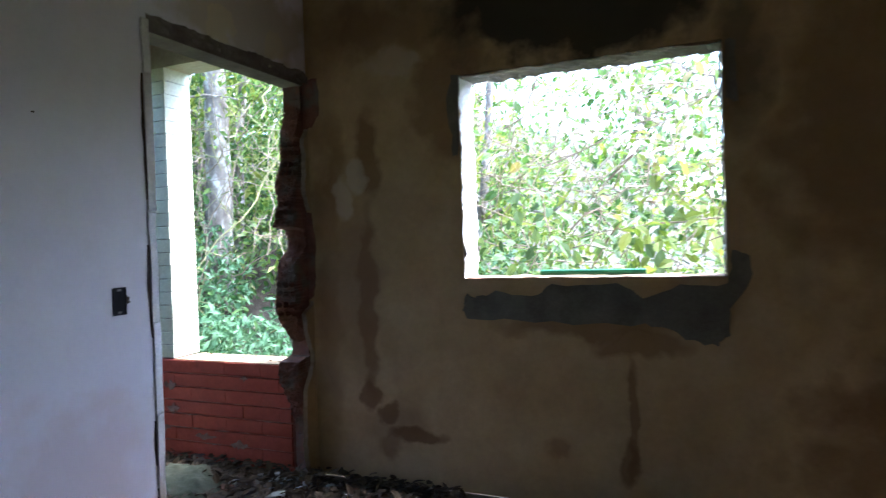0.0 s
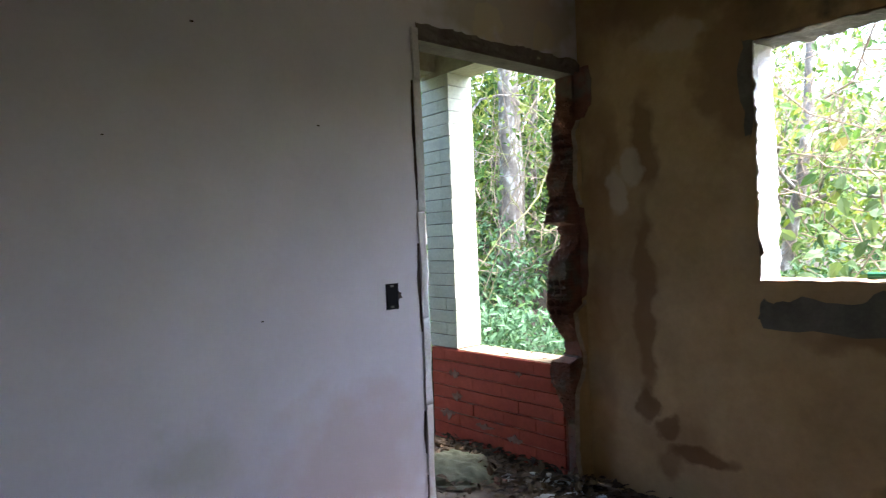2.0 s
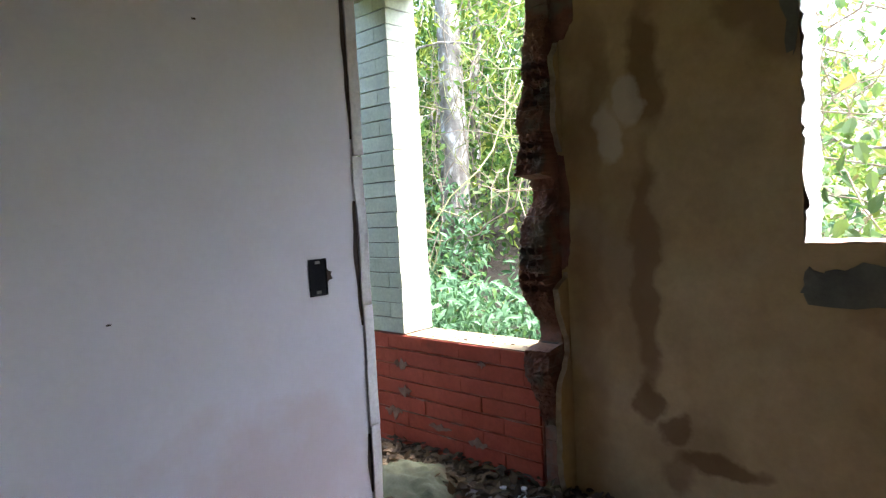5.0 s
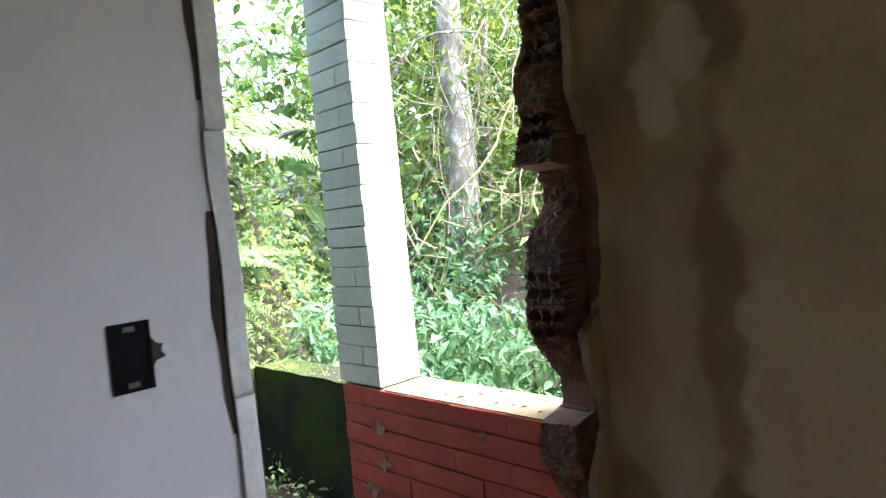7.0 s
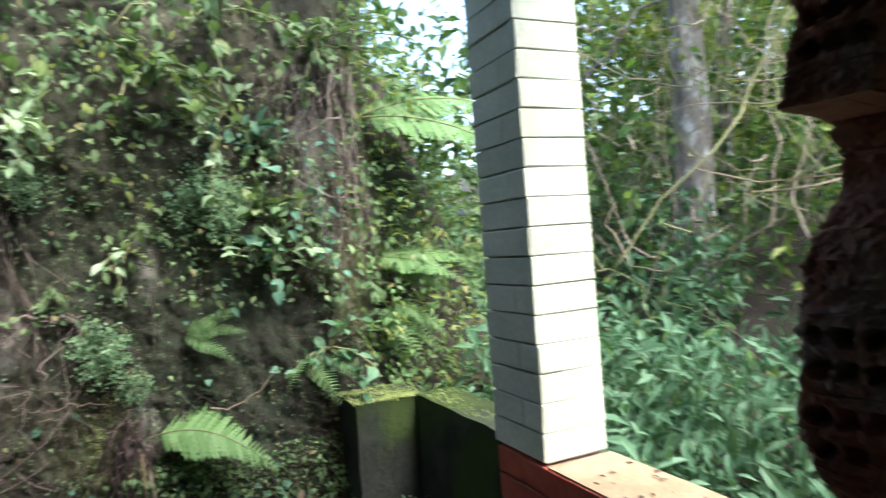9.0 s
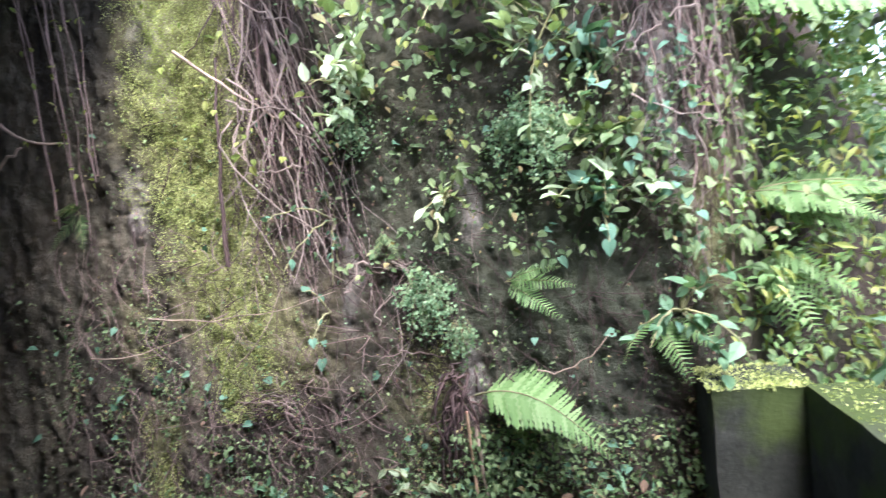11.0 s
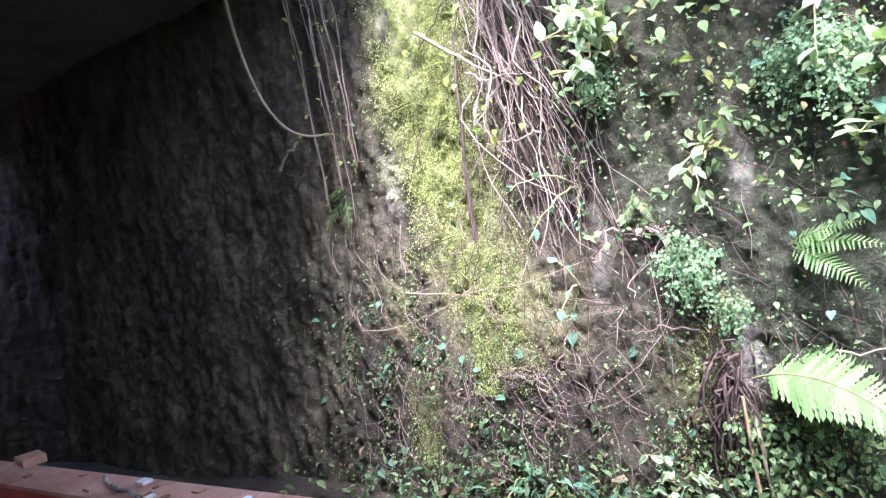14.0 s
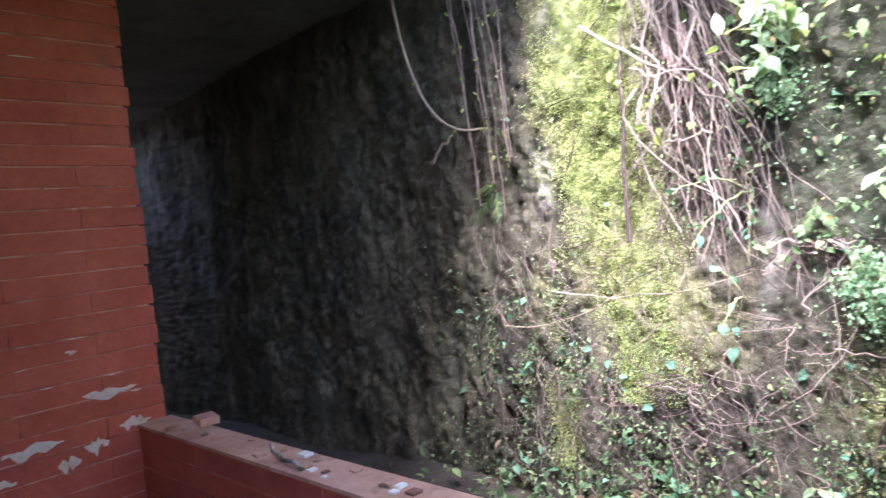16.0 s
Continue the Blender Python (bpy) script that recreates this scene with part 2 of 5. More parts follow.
BROWN, MOULD, PALE = (0.2, 0.11, 0.05), (0.035, 0.034, 0.022), (0.6, 0.52, 0.4)
DEEP = (0.15, 0.075, 0.03)
M_NORTH = spotted("stained_shaded_cream_plaster", [(0.3, (0.5, 0.36, 0.19)), (0.7, (0.62, 0.47, 0.275))], [
    (-1.96, 1.15, 0.1, 1.25, 0.5, 0.45, BROWN), (-1.78, 1.05, 0.17, 0.8, 0.6, 0.4, BROWN), (-1.55, 0.32, 0.25, 0.16, 0.6, 0.35, BROWN), (-1.72, 0.98, 0.075, 0.56, 0.35, 0.75, BROWN), (-1.69, 1.75, 0.1, 0.28, 0.4, 0.7, DEEP), (-1.9, 1.72, 0.07, 0.35, 0.5, 0.5, BROWN),
    (-1.85, 1.53, 0.06, 0.12, 0.3, 0.5, PALE), (-1.77, 1.65, 0.06, 0.1, 0.3, 0.5, PALE), (-1.73, 0.48, 0.06, 0.11, 0.3, 0.7, DEEP), (-1.62, 0.37, 0.08, 0.08, 0.3, 0.7, DEEP), (-1.45, 0.26, 0.2, 0.06, 0.3, 0.75, DEEP), (-1.6, 0.2, 0.09, 0.06, 0.4, 0.5, BROWN),
    (-0.55, 0.86, 0.56, 0.075, 0.4, 0.6, BROWN), (-0.33, 0.77, 0.26, 0.07, 0.4, 0.6, BROWN), (-0.36, 0.42, 0.03, 0.34, 0.4, 0.7, BROWN), (-0.37, 0.23, 0.055, 0.14, 0.35, 0.65, DEEP), (-0.7, 0.28, 0.07, 0.07, 0.35, 0.5, BROWN),
    (-1.22, 1.98, 0.23, 0.42, 0.35, 0.55, BROWN), (-1.62, 2.4, 0.4, 0.2, 0.5, 0.5, DEEP), (-1.52, 2.2, 0.17, 0.09, 0.3, 0.4, PALE), (-0.55, 2.45, 0.85, 0.36, 0.3, 0.92, MOULD), (0.12, 2.0, 0.12, 0.35, 0.5, 0.6, MOULD),
    # this row browns the wall right of the window, as shade put into the colour
    (0.9, 0.6, 0.5, 0.4, 0.6, 0.6, BROWN), (0.6, 1.7, 0.5, 0.9, 0.5, 0.6, BROWN), (0.75, 0.35, 0.6, 0.45, 0.5, 0.6, DEEP)], "xz")
M_WEST = spotted("stained_white_paint", [(0.3, (0.71, 0.70, 0.77)), (0.7, (0.79, 0.78, 0.84))], [
    (1.55, 0.5, 0.42, 0.3, 0.5, 0.5, (0.62, 0.5, 0.48)), (0.95, 0.62, 0.2, 0.14, 0.6, 0.4, (0.45, 0.46, 0.34)), (1.1, 0.3, 0.6, 0.3, 0.7, 0.2, (0.55, 0.46, 0.42)),
    # the last spot is a long band, browner towards the ceiling
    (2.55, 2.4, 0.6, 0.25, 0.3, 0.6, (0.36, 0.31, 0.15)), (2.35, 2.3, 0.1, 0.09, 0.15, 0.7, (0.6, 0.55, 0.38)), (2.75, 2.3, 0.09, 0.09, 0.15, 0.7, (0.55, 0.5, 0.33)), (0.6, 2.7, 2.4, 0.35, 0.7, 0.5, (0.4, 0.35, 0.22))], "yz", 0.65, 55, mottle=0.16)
M_CREAM = surface("dirty_cream_plaster", [(0.25, (0.46, 0.35, 0.2)), (0.6, (0.58, 0.47, 0.3)), (0.8, (0.64, 0.55, 0.38))], 1.2, 30, stain=(0.3, 0.17, 0.08), stain_scale=1.6, stain_at=(0.55, 0.63), relief=0.15, stretch=(1, 1, 0.55), rough=0.8)
M_TRIM = surface("white_trim_paint", [(0.3, (0.74, 0.74, 0.73)), (0.7, (0.85, 0.85, 0.84))], 6, 80, stain=(0.58, 0.54, 0.5), stain_scale=7, stain_at=(0.6, 0.68))
M_CEMENT = surface("grey_cement", [(0.3, (0.12, 0.12, 0.1)), (0.7, (0.24, 0.23, 0.2))], 6, 60, relief=0.5, depth=0.006)
M_CLAY = surface("broken_clay_brick", [(0.3, (0.15, 0.072, 0.05)), (0.7, (0.33, 0.165, 0.115))], 9, 70, stain=(0.2, 0.17, 0.145), stain_scale=5, stain_at=(0.5, 0.62), relief=0.6, depth=0.006)
M_MORTAR = surface("old_mortar", [(0.3, (0.12, 0.1, 0.085)), (0.7, (0.22, 0.19, 0.16))], 8, 60, relief=0.6, depth=0.006)
M_RED = surface("red_painted_brick", [(0.3, (0.38, 0.075, 0.045)), (0.7, (0.51, 0.125, 0.077))], 4, 50, stain=(0.17, 0.06, 0.04), stain_scale=3, stain_at=(0.6, 0.75), relief=0.25, per_piece=0.2, rough=0.72, spec=0.2)
# the pale pink tone puts the highlight on the joints' ledges into the colour
M_REDJOINT = surface("red_joint", [(0.4, (0.36, 0.11, 0.08)), (0.6, (0.56, 0.27, 0.2))], 9, 70)
M_PALE = surface("white_painted_brick", [(0.3, (0.57, 0.6, 0.43)), (0.7, (0.71, 0.74, 0.57))], 5, 60, stain=(0.45, 0.48, 0.38), stain_scale=4, stain_at=(0.58, 0.74), relief=0.25, per_piece=0.3, rough=0.6)
M_PALEJOINT = surface("pale_joint", [(0.3, (0.2, 0.2, 0.15)), (0.7, (0.36, 0.37, 0.3))], 14, 70)
M_CAP = surface("sandy_parapet_cap", [(0.3, (0.22, 0.155, 0.085)), (0.7, (0.33, 0.25, 0.15))], 4, 50, stain=(0.4, 0.2, 0.14), stain_scale=5, stain_at=(0.56, 0.66), relief=0.4)
M_CAPRED = surface("worn_red_ledge", [(0.3, (0.42, 0.2, 0.14)), (0.7, (0.6, 0.37, 0.28))], 6, 60, stain=(0.25, 0.15, 0.1), stain_scale=7, stain_at=(0.56, 0.66), relief=0.4)
M_TORN = surface("pale_torn_plaster", [(0.3, (0.36, 0.3, 0.22)), (0.7, (0.6, 0.53, 0.42))], 14, 60, stain=(0.25, 0.18, 0.12), stain_scale=6, relief=0.5, depth=0.006)
M_DULLGREY = surface("dull_dark_grey", [(0.3, (0.1, 0.1, 0.085)), (0.7, (0.2, 0.195, 0.165))], 3, 30)
M_CEIL = surface("stained_ceiling", [(0.3, (0.4, 0.37, 0.25)), (0.7, (0.55, 0.52, 0.38))], 1.5, 30, stain=(0.2, 0.17, 0.1), stain_scale=1.3)
M_FLOOR = surface("dirty_floor", [(0.3, (0.12, 0.09, 0.065)), (0.7, (0.22, 0.175, 0.13))], 4, 40, stain=(0.08, 0.06, 0.042), stain_scale=3, relief=0.6, depth=0.008)
M_SOIL = surface("leaf_litter_soil", [(0.3, (0.022, 0.018, 0.013)), (0.7, (0.065, 0.05, 0.035))], 3, 35, stain=(0.03, 0.045, 0.016), stain_scale=1.4, relief=0.8, depth=0.02)
# green-black tone for the rock low down by the concrete pier
DARKGREEN = (0.024, 0.028, 0.019)
OLIVE, ALGAE, EARTH, LIME = (0.2, 0.2, 0.08), (0.045, 0.056, 0.03), (0.052, 0.044, 0.032), (0.36, 0.33, 0.28)
M_ROCK = spotted("damp_earth_cliff", [(0.28, (0.03, 0.029, 0.018)), (0.46, (0.075, 0.071, 0.044)), (0.6, (0.118, 0.11, 0.07)), (0.78, (0.19, 0.178, 0.125))], [
    (0.3, 0.4, 0.45, 0.6, 0.6, 0.5, EARTH), (2.5, 0.55, 0.55, 0.6, 0.45, 0.85, DARKGREEN), (1.0, 0.25, 0.6, 0.35, 0.7, 0.6, EARTH), (1.35, 0.45, 0.35, 0.4, 0.7, 0.5, EARTH), (2.25, 0.95, 0.75, 1.0, 0.5, 0.85, ALGAE), (1.7, 1.6, 0.35, 0.9, 0.7, 0.5, ALGAE), 
    (0.84, 1.9, 0.38, 0.95, 0.75, 0.85, OLIVE), (0.92, 1.05, 0.36, 0.6, 0.75, 0.85, OLIVE), (0.52, 0.28, 0.12, 0.3, 0.6, 0.6, OLIVE), (1.25, 0.72, 0.3, 0.3, 0.8, 0.5, OLIVE), (1.8, 0.45, 0.2, 0.4, 0.8, 0.4, OLIVE), (0.42, 0.85, 0.12, 0.3, 0.8, 0.4, OLIVE),
    (0.7, 2.1, 0.13, 0.4, 0.7, 0.6, LIME), (0.5, 1.42, 0.07, 0.25, 0.7, 0.5, LIME), (1.98, 0.5, 0.06, 0.22, 0.6, 0.7, LIME), (2.05, 1.28, 0.06, 0.2, 0.6, 0.7, LIME), (2.86, 1.6, 0.14, 0.45, 0.6, 0.75, LIME), (3.0, 1.1, 0.15, 0.4, 0.6, 0.7, OLIVE), (1.5, 1.0, 0.05, 0.3, 0.7, 0.45, LIME)],
    "yz", 0.9, 60, relief=1.0, depth=0.02, mottle=0.85, scale=6.5, stretch=(1, 1, 0.4))
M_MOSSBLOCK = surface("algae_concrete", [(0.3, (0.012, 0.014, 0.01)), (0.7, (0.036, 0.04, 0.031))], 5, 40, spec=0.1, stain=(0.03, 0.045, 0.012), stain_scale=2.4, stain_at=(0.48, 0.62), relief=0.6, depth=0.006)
M_BARK = surface("lichen_bark", [(0.3, (0.09, 0.075, 0.06)), (0.52, (0.2, 0.18, 0.15)), (0.64, (0.46, 0.46, 0.42))], 9, 40, relief=0.8, depth=0.012, stretch=(1, 1, 0.5))
M_TWIG = surface("grey_brown_twig", [(0.3, (0.16, 0.12, 0.08)), (0.7, (0.34, 0.28, 0.2))], 6, 40)
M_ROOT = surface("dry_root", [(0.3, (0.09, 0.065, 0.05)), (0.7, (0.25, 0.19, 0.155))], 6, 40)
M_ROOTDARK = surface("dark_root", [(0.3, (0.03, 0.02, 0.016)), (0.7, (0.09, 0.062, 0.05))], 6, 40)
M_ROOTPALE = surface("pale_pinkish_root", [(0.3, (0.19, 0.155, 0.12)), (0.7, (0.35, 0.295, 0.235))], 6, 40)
M_BLACK = surface("black_plastic", [(0.3, (0.008, 0.008, 0.01)), (0.7, (0.012, 0.012, 0.015))], 8, 50, rough=0.6, spec=0.08)
M_CLOTH = surface("mouldy_green_cloth", [(0.3, (0.055, 0.062, 0.034)), (0.7, (0.13, 0.138, 0.085))], 6, 90, stain=(0.1, 0.08, 0.05), stain_scale=4, relief=0.5)
M_DEADLEAF = leafy("dead_leaves", (0.035, 0.023, 0.015), (0.085, 0.057, 0.035), (0.17, 0.12, 0.08), 0.8, 0.1)
M_FLAKE = surface("bared_brick", [(0.3, (0.2, 0.1, 0.07)), (0.7, (0.4, 0.27, 0.21))], 16, 60)
M_PEELGLINT = surface("peeled_brick_and_glint", [(0.3, (0.5, 0.36, 0.31)), (0.7, (0.75, 0.62, 0.56))], 12, 60)
M_SHARD = surface("pale_shard", [(0.3, (0.5, 0.5, 0.5)), (0.7, (0.75, 0.75, 0.76))], 8, 50, rough=0.5)
M_MOSS = leafy("moss", (0.19, 0.23, 0.06), (0.29, 0.34, 0.105), (0.43, 0.48, 0.19), 0.9, 0.15)
M_LEAF = leafy("bush_leaves", (0.06, 0.105, 0.04), (0.11, 0.175, 0.075), (0.21, 0.29, 0.13), 0.6, 0.38, dead=(0.26, 0.22, 0.1))
M_YELLOW = leafy("sunlit_leaves", (0.09, 0.135, 0.025), (0.175, 0.225, 0.05), (0.31, 0.35, 0.11), 0.55, 0.5)
M_FOREST = leafy("forest_leaves", (0.04, 0.085, 0.025), (0.1, 0.19, 0.055), (0.22, 0.32, 0.1), 0.45, 0.5)
M_LANCE = leafy("lance_leaves", (0.045, 0.105, 0.05), (0.093, 0.19, 0.097), (0.185, 0.315, 0.185), 0.5, 0.42)
M_FERN = leafy("fern_fronds", (0.11, 0.21, 0.065), (0.15, 0.27, 0.09), (0.22, 0.34, 0.14), 0.6, 0.4)
M_BLUE = leafy("bluish_leaves", (0.06, 0.135, 0.085), (0.09, 0.19, 0.12), (0.13, 0.25, 0.165), 0.65, 0.3)
M_MAIDEN = leafy("maidenhair_leaves", (0.09, 0.17, 0.085), (0.15, 0.26, 0.13), (0.23, 0.35, 0.19), 0.8, 0.35)
M_PALELEAF = leafy("pale_leaves", (0.16, 0.24, 0.12), (0.26, 0.36, 0.2), (0.4, 0.5, 0.32), 0.4, 0.35)
M_STALK = surface("green_stalk", [(0.3, (0.14, 0.15, 0.06)), (0.7, (0.26, 0.26, 0.12))], 8, 40)

# ---- the house ----
XW, YW = -2.07, 3.02
WALL = 0.15
DOOR0, DOOR1, HEAD = 1.905, YW, 2.195
WX0, WX1, WZ0, WZ1 = -1.165, 0.047, 1.083, 2.1
ROOF = 2.75

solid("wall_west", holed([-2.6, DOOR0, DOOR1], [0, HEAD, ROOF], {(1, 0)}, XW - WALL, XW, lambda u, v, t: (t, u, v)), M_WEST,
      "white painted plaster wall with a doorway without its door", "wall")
# the opening from x 1.0 to 2.15 is added, unseen, to light the west wall
solid("wall_north", holed([XW - WALL, WX0, WX1, 1.0, 2.15, 2.3], [0, WZ0, WZ1, ROOF], {(1, 1), (3, 1)}, YW, YW + 0.19, lambda u, v, t: (u, t, v)), M_NORTH,
      "dirty cream plaster wall with brown water stains, an empty window and an opening added for light", "wall")
solid("wall_east", Geo().box(2.3, 2.45, -2.75, YW, 0, ROOF), M_CREAM, "plain plaster wall", "wall")
solid("wall_south", Geo().box(XW - WALL, 2.3, -2.75, -2.6, 0, ROOF), M_CREAM, "plain dirty plaster wall", "wall")
solid("ceiling", Geo().box(XW - WALL, 2.45, -2.75, YW + 0.19, ROOF, ROOF + 0.12), M_CEIL, "stained plaster ceiling", "ceiling")
solid("floor", Geo().box(-3.35, 2.45, -2.75, YW - 0.005, -0.3, 0.0), M_FLOOR, "dirty cement floor under dust and litter", "floor")

# porch roof with its beams, and the house's next wing with a deep eave
solid("porch_ceiling", Geo().box(-3.5, XW - WALL, -0.45, 3.3, 2.6, 2.72), M_CEIL, "stained porch ceiling slab", "ceiling")
solid("porch_beam", Geo().box(-3.36, XW - WALL, 3.0, 3.21, 2.395, 2.6), M_CEIL, "greenish plastered beam over the brick pillar", "beam")
solid("porch_beam_west", Geo().box(-3.36, -3.2, -0.45, 2.998, 2.42, 2.6), M_CEIL, "greenish plastered porch beam", "beam")
solid("wing_wall", Geo().box(-3.312, XW - WALL - 0.002, -6.0, -0.457, -0.3, 2.735), M_REDJOINT, "red painted brick wing of the house", "wall")
# unseen end wall, added; its height sets how much light enters the alley
solid("alley_wall", Geo().box(-5.4, -3.33, -6.2, -6.0, -0.4, 2.1), M_CEMENT, "unseen added wall that limits light from the alley's end", "wall")
# eave edge and south end are placed to shape the shadow on the cliff
solid("wing_roof", Geo().box(-3.33, 2.5, -6.2, -2.76, 2.755, 2.87).box(-5.4, -2.225, -5.4, 0.72, 2.74, 2.9), M_DULLGREY, "dark roof slab with a deep eave set to shade the alley", "roof")


def brick_mesh(name, length, height, depth, mat, rough=0.004, seed=0):
    """One brick on its back, its face towards -y, with chamfered worn edges."""
    r = rng(seed)
    c = 0.0022
    g = Geo()
    outer = np.array([(0, 0), (length, 0), (length, height), (0, height)])
    inner = np.array([(c, c), (length - c, c), (length - c, height - c), (c, height - c)]) + r.uniform(-rough, rough, (4, 2)) * 0.6
    v = [(x, depth, z) for x, z in outer] + [(x, c, z) for x, z in outer] + [(x, r.uniform(-rough, rough) * 0.4, z) for x, z in inner]
    f = []
    for k in (0, 4):
        f += [(k + i, k + (i + 1) % 4, k + 4 + (i + 1) % 4, k + 4 + i) for i in range(4)]
    f.append((8, 9, 10, 11))
    return g.add(v, f).mesh(name, mat)


def brick_face(parent, mat, origin, turn, length, height, course=0.083, unit_len=0.205, joint=0.006, seed=0, skip=0.0, bond=0.5, ragged=0.0):
    """Running-bond bricks on a face that starts at origin and runs along the local x, turned by turn degrees."""
    r = rng(seed)
    kinds = {}
    rows = int(round(height / course))
    made = 0
    for row in range(rows):
        x = 0.0 if row % 2 == 0 else -unit_len * bond
        while x < length - 0.012:
            a, b = max(0.0, x), min(length, x + unit_len)
            x += unit_len
            if b == length:
                b += r.uniform(-ragged, 0.3 * ragged)
            if b - a < 0.03 or r.random() < skip:
                continue
            key = (round(b - a, 3), int(r.integers(0, 3)))
            if key not in kinds:
                kinds[key] = brick_mesh("brick", b - a - 0.0015, course - joint, 0.03, mat, seed=len(kinds) + seed)
            ob = new("brick", kinds[key])
            ob.parent = parent
            ob.matrix_parent_inverse = Matrix.Translation(-parent.location)
            ob.matrix_basis = pose(*origin, 0, 0, turn) @ pose(a + 0.00075, r.uniform(-0.003, 0.002), row * course + joint / 2, 0, r.uniform(-0.3, 0.3), 0)
            made += 1
    return made


# ---- red parapet, white pillar, west ledge ----
PT = 0.605
parapet = thing("parapet", (-2.65, 3.05, 0), "low red painted brick parapet with flaking paint and a sandy cap", "low wall", kind="structure")
part("core", Geo().box(-3.355, XW - WALL, 3.005, 3.2, -0.3, PT - 0.012), M_REDJOINT, parent=parapet)
part("cap", Geo().box(-3.078, XW - WALL, 2.998, 3.215, PT - 0.012, PT), M_CAP, parapet, "sandy worn cap with bits of litter")

pillar = thing("pillar", (-3.22, 3.1, PT), "white painted brick pillar with greenish dirt standing on the parapet", "pillar")
PX0, PX1, PY0, PY1, PZ1 = -3.36, -3.087, 3.0, 3.21, 2.395
part("core", Geo().box(PX0 + 0.011, PX1 - 0.005, PY0 + 0.011, PY1 - 0.006, PT, PZ1), M_PALEJOINT, pillar)

ledge = thing("ledge", (-3.28, 1.0, 0), "low red brick ledge with a worn crumbling top", "low wall", kind="structure")
part("core", Geo().box(-3.333, -3.215, -0.45, 2.15, -0.3, PT - 0.012), M_REDJOINT, ledge)
part("cap", Geo().box(-3.345, -3.205, -0.449, 2.15, PT - 0.012, PT), M_CAPRED, ledge, "worn pinkish top with brick dust")

# broken clay-brick end of the west wall beside the doorway
stub = thing("broken_wall_end", (-2.15, 2.95, 0), "jagged broken end of a hollow clay brick wall", "broken wall", kind="structure")
EDGE = [(0.0, 2.88), (0.25, 2.84), (0.4, 2.775), (0.53, 2.715), (0.645, 2.706), (0.664, 2.825), (0.727, 2.85), (0.78, 2.79), (0.853, 2.722), (0.95, 2.7), (1.08, 2.7), (1.171, 2.715), (1.279, 2.814), (1.366, 2.806), (1.38, 2.695), (1.5, 2.735), (1.62, 2.73), (1.75, 2.79), (1.9, 2.77), (2.05, 2.835), (2.195, 2.87)]


def edge_at(z):
    return float(np.interp(z, [a for a, b in EDGE], [b for a, b in EDGE])) + 0.172


for row in range(20):
    z0, z1 = row * 0.1098, row * 0.1098 + 0.1098
    r = rng(100 + row)
    g = Geo()
    n_z, n_x = 15, 21
    holes = row in (8, 9, 13, 15, 16)
    x0, x1 = XW - WALL + 0.012, XW - 0.02 - r.uniform(0, 0.006)
    zs, xs = np.linspace(z0 + 0.001, z1 - 0.001, n_z), np.linspace(x0, x1, n_x)
    v = []
    for i, z in enumerate(zs):
        for j, x in enumerate(xs):
            hole = min(np.hypot(z - z0 - a, x - x0 - b) for a in (0.031, 0.078) for b in (0.03, 0.066, 0.1))
            deep = 0.07 if holes and hole < 0.0135 else 0.0
            v.append((x + r.uniform(-0.004, 0.004), min(DOOR1 - 0.02, edge_at(z) + r.uniform(-0.004, 0.008) + deep + 0.022 * wob(x, z, 0, 12, 2.0) + 0.25 * max(0, x + 2.13)), z))
    back = [(x, DOOR1 - 0.002, z) for z in zs for x in xs]
    f = [(i * n_x + j, i * n_x + j + 1, (i + 1) * n_x + j + 1, (i + 1) * n_x + j) for i in range(n_z - 1) for j in range(n_x - 1)]
    k = n_z * n_x
    rim = [i for i in range(n_x)] + [i * n_x + n_x - 1 for i in range(1, n_z)] + [k - 1 - i for i in range(1, n_x)] + [i * n_x for i in range(n_z - 2, 0, -1)]
    f += [(a, b, b + k, a + k) for a, b in zip(rim, rim[1:] + rim[:1])]
    g.add(v + back, f)
    part("brick", g, M_CLAY, stub)
    m = Geo().box(XW - WALL + 0.025, XW - 0.04, edge_at(z1) + 0.02, DOOR1 - 0.002, z1 - 0.0045, z1 + 0.0045)
    part("mortar_bed", m, M_MORTAR, stub)

# ---- outdoors: ground, cliff ----
def smooth(a, b, x):
    t = np.clip((x - a) / (b - a), 0, 1)
    return t * t * (3 - 2 * t)


def ground_z(x, y):
    north = smooth(3.3, 5.0, y)
    hill = north * (0.36 * np.maximum(0, y - 4.6) * smooth(-2.5, -6.5, x) + 0.06 * np.maximum(0, y - 4.6)) 
    hill = np.minimum(hill, 6.0)
    west = smooth(-5.05, -5.35, x) * (2.7 + 0.45 * np.maximum(0, -5.3 - x)) * smooth(4.6, 3.2, y)
    west = np.minimum(west, 8.0)
    return -0.12 + hill + west + 0.04 * np.sin(x * 2.1 + y) * np.cos(y * 1.7)


def ground():
    ax = np.unique(np.concatenate([np.linspace(-14, 10, 97), np.linspace(-200, -14, 12), np.linspace(10, 200, 12)]))
    ay = np.unique(np.concatenate([np.linspace(-8, 16, 97), np.linspace(-200, -8, 12), np.linspace(16, 200, 12)]))
    X, Y = np.meshgrid(ax, ay, indexing="ij")
    Z = ground_z(X, Y)
    inside = (X > -3.2) & (X < 2.3) & (Y > -2.6) & (Y < 3.0)
    Z[inside] = -0.35
    v = np.stack([X, Y, Z], -1).reshape(-1, 3)
    ny = len(ay)
    f = [(i * ny + j, (i + 1) * ny + j, (i + 1) * ny + j + 1, i * ny + j + 1) for i in range(len(ax) - 1) for j in range(ny - 1)]
    return Geo().add(v, f)


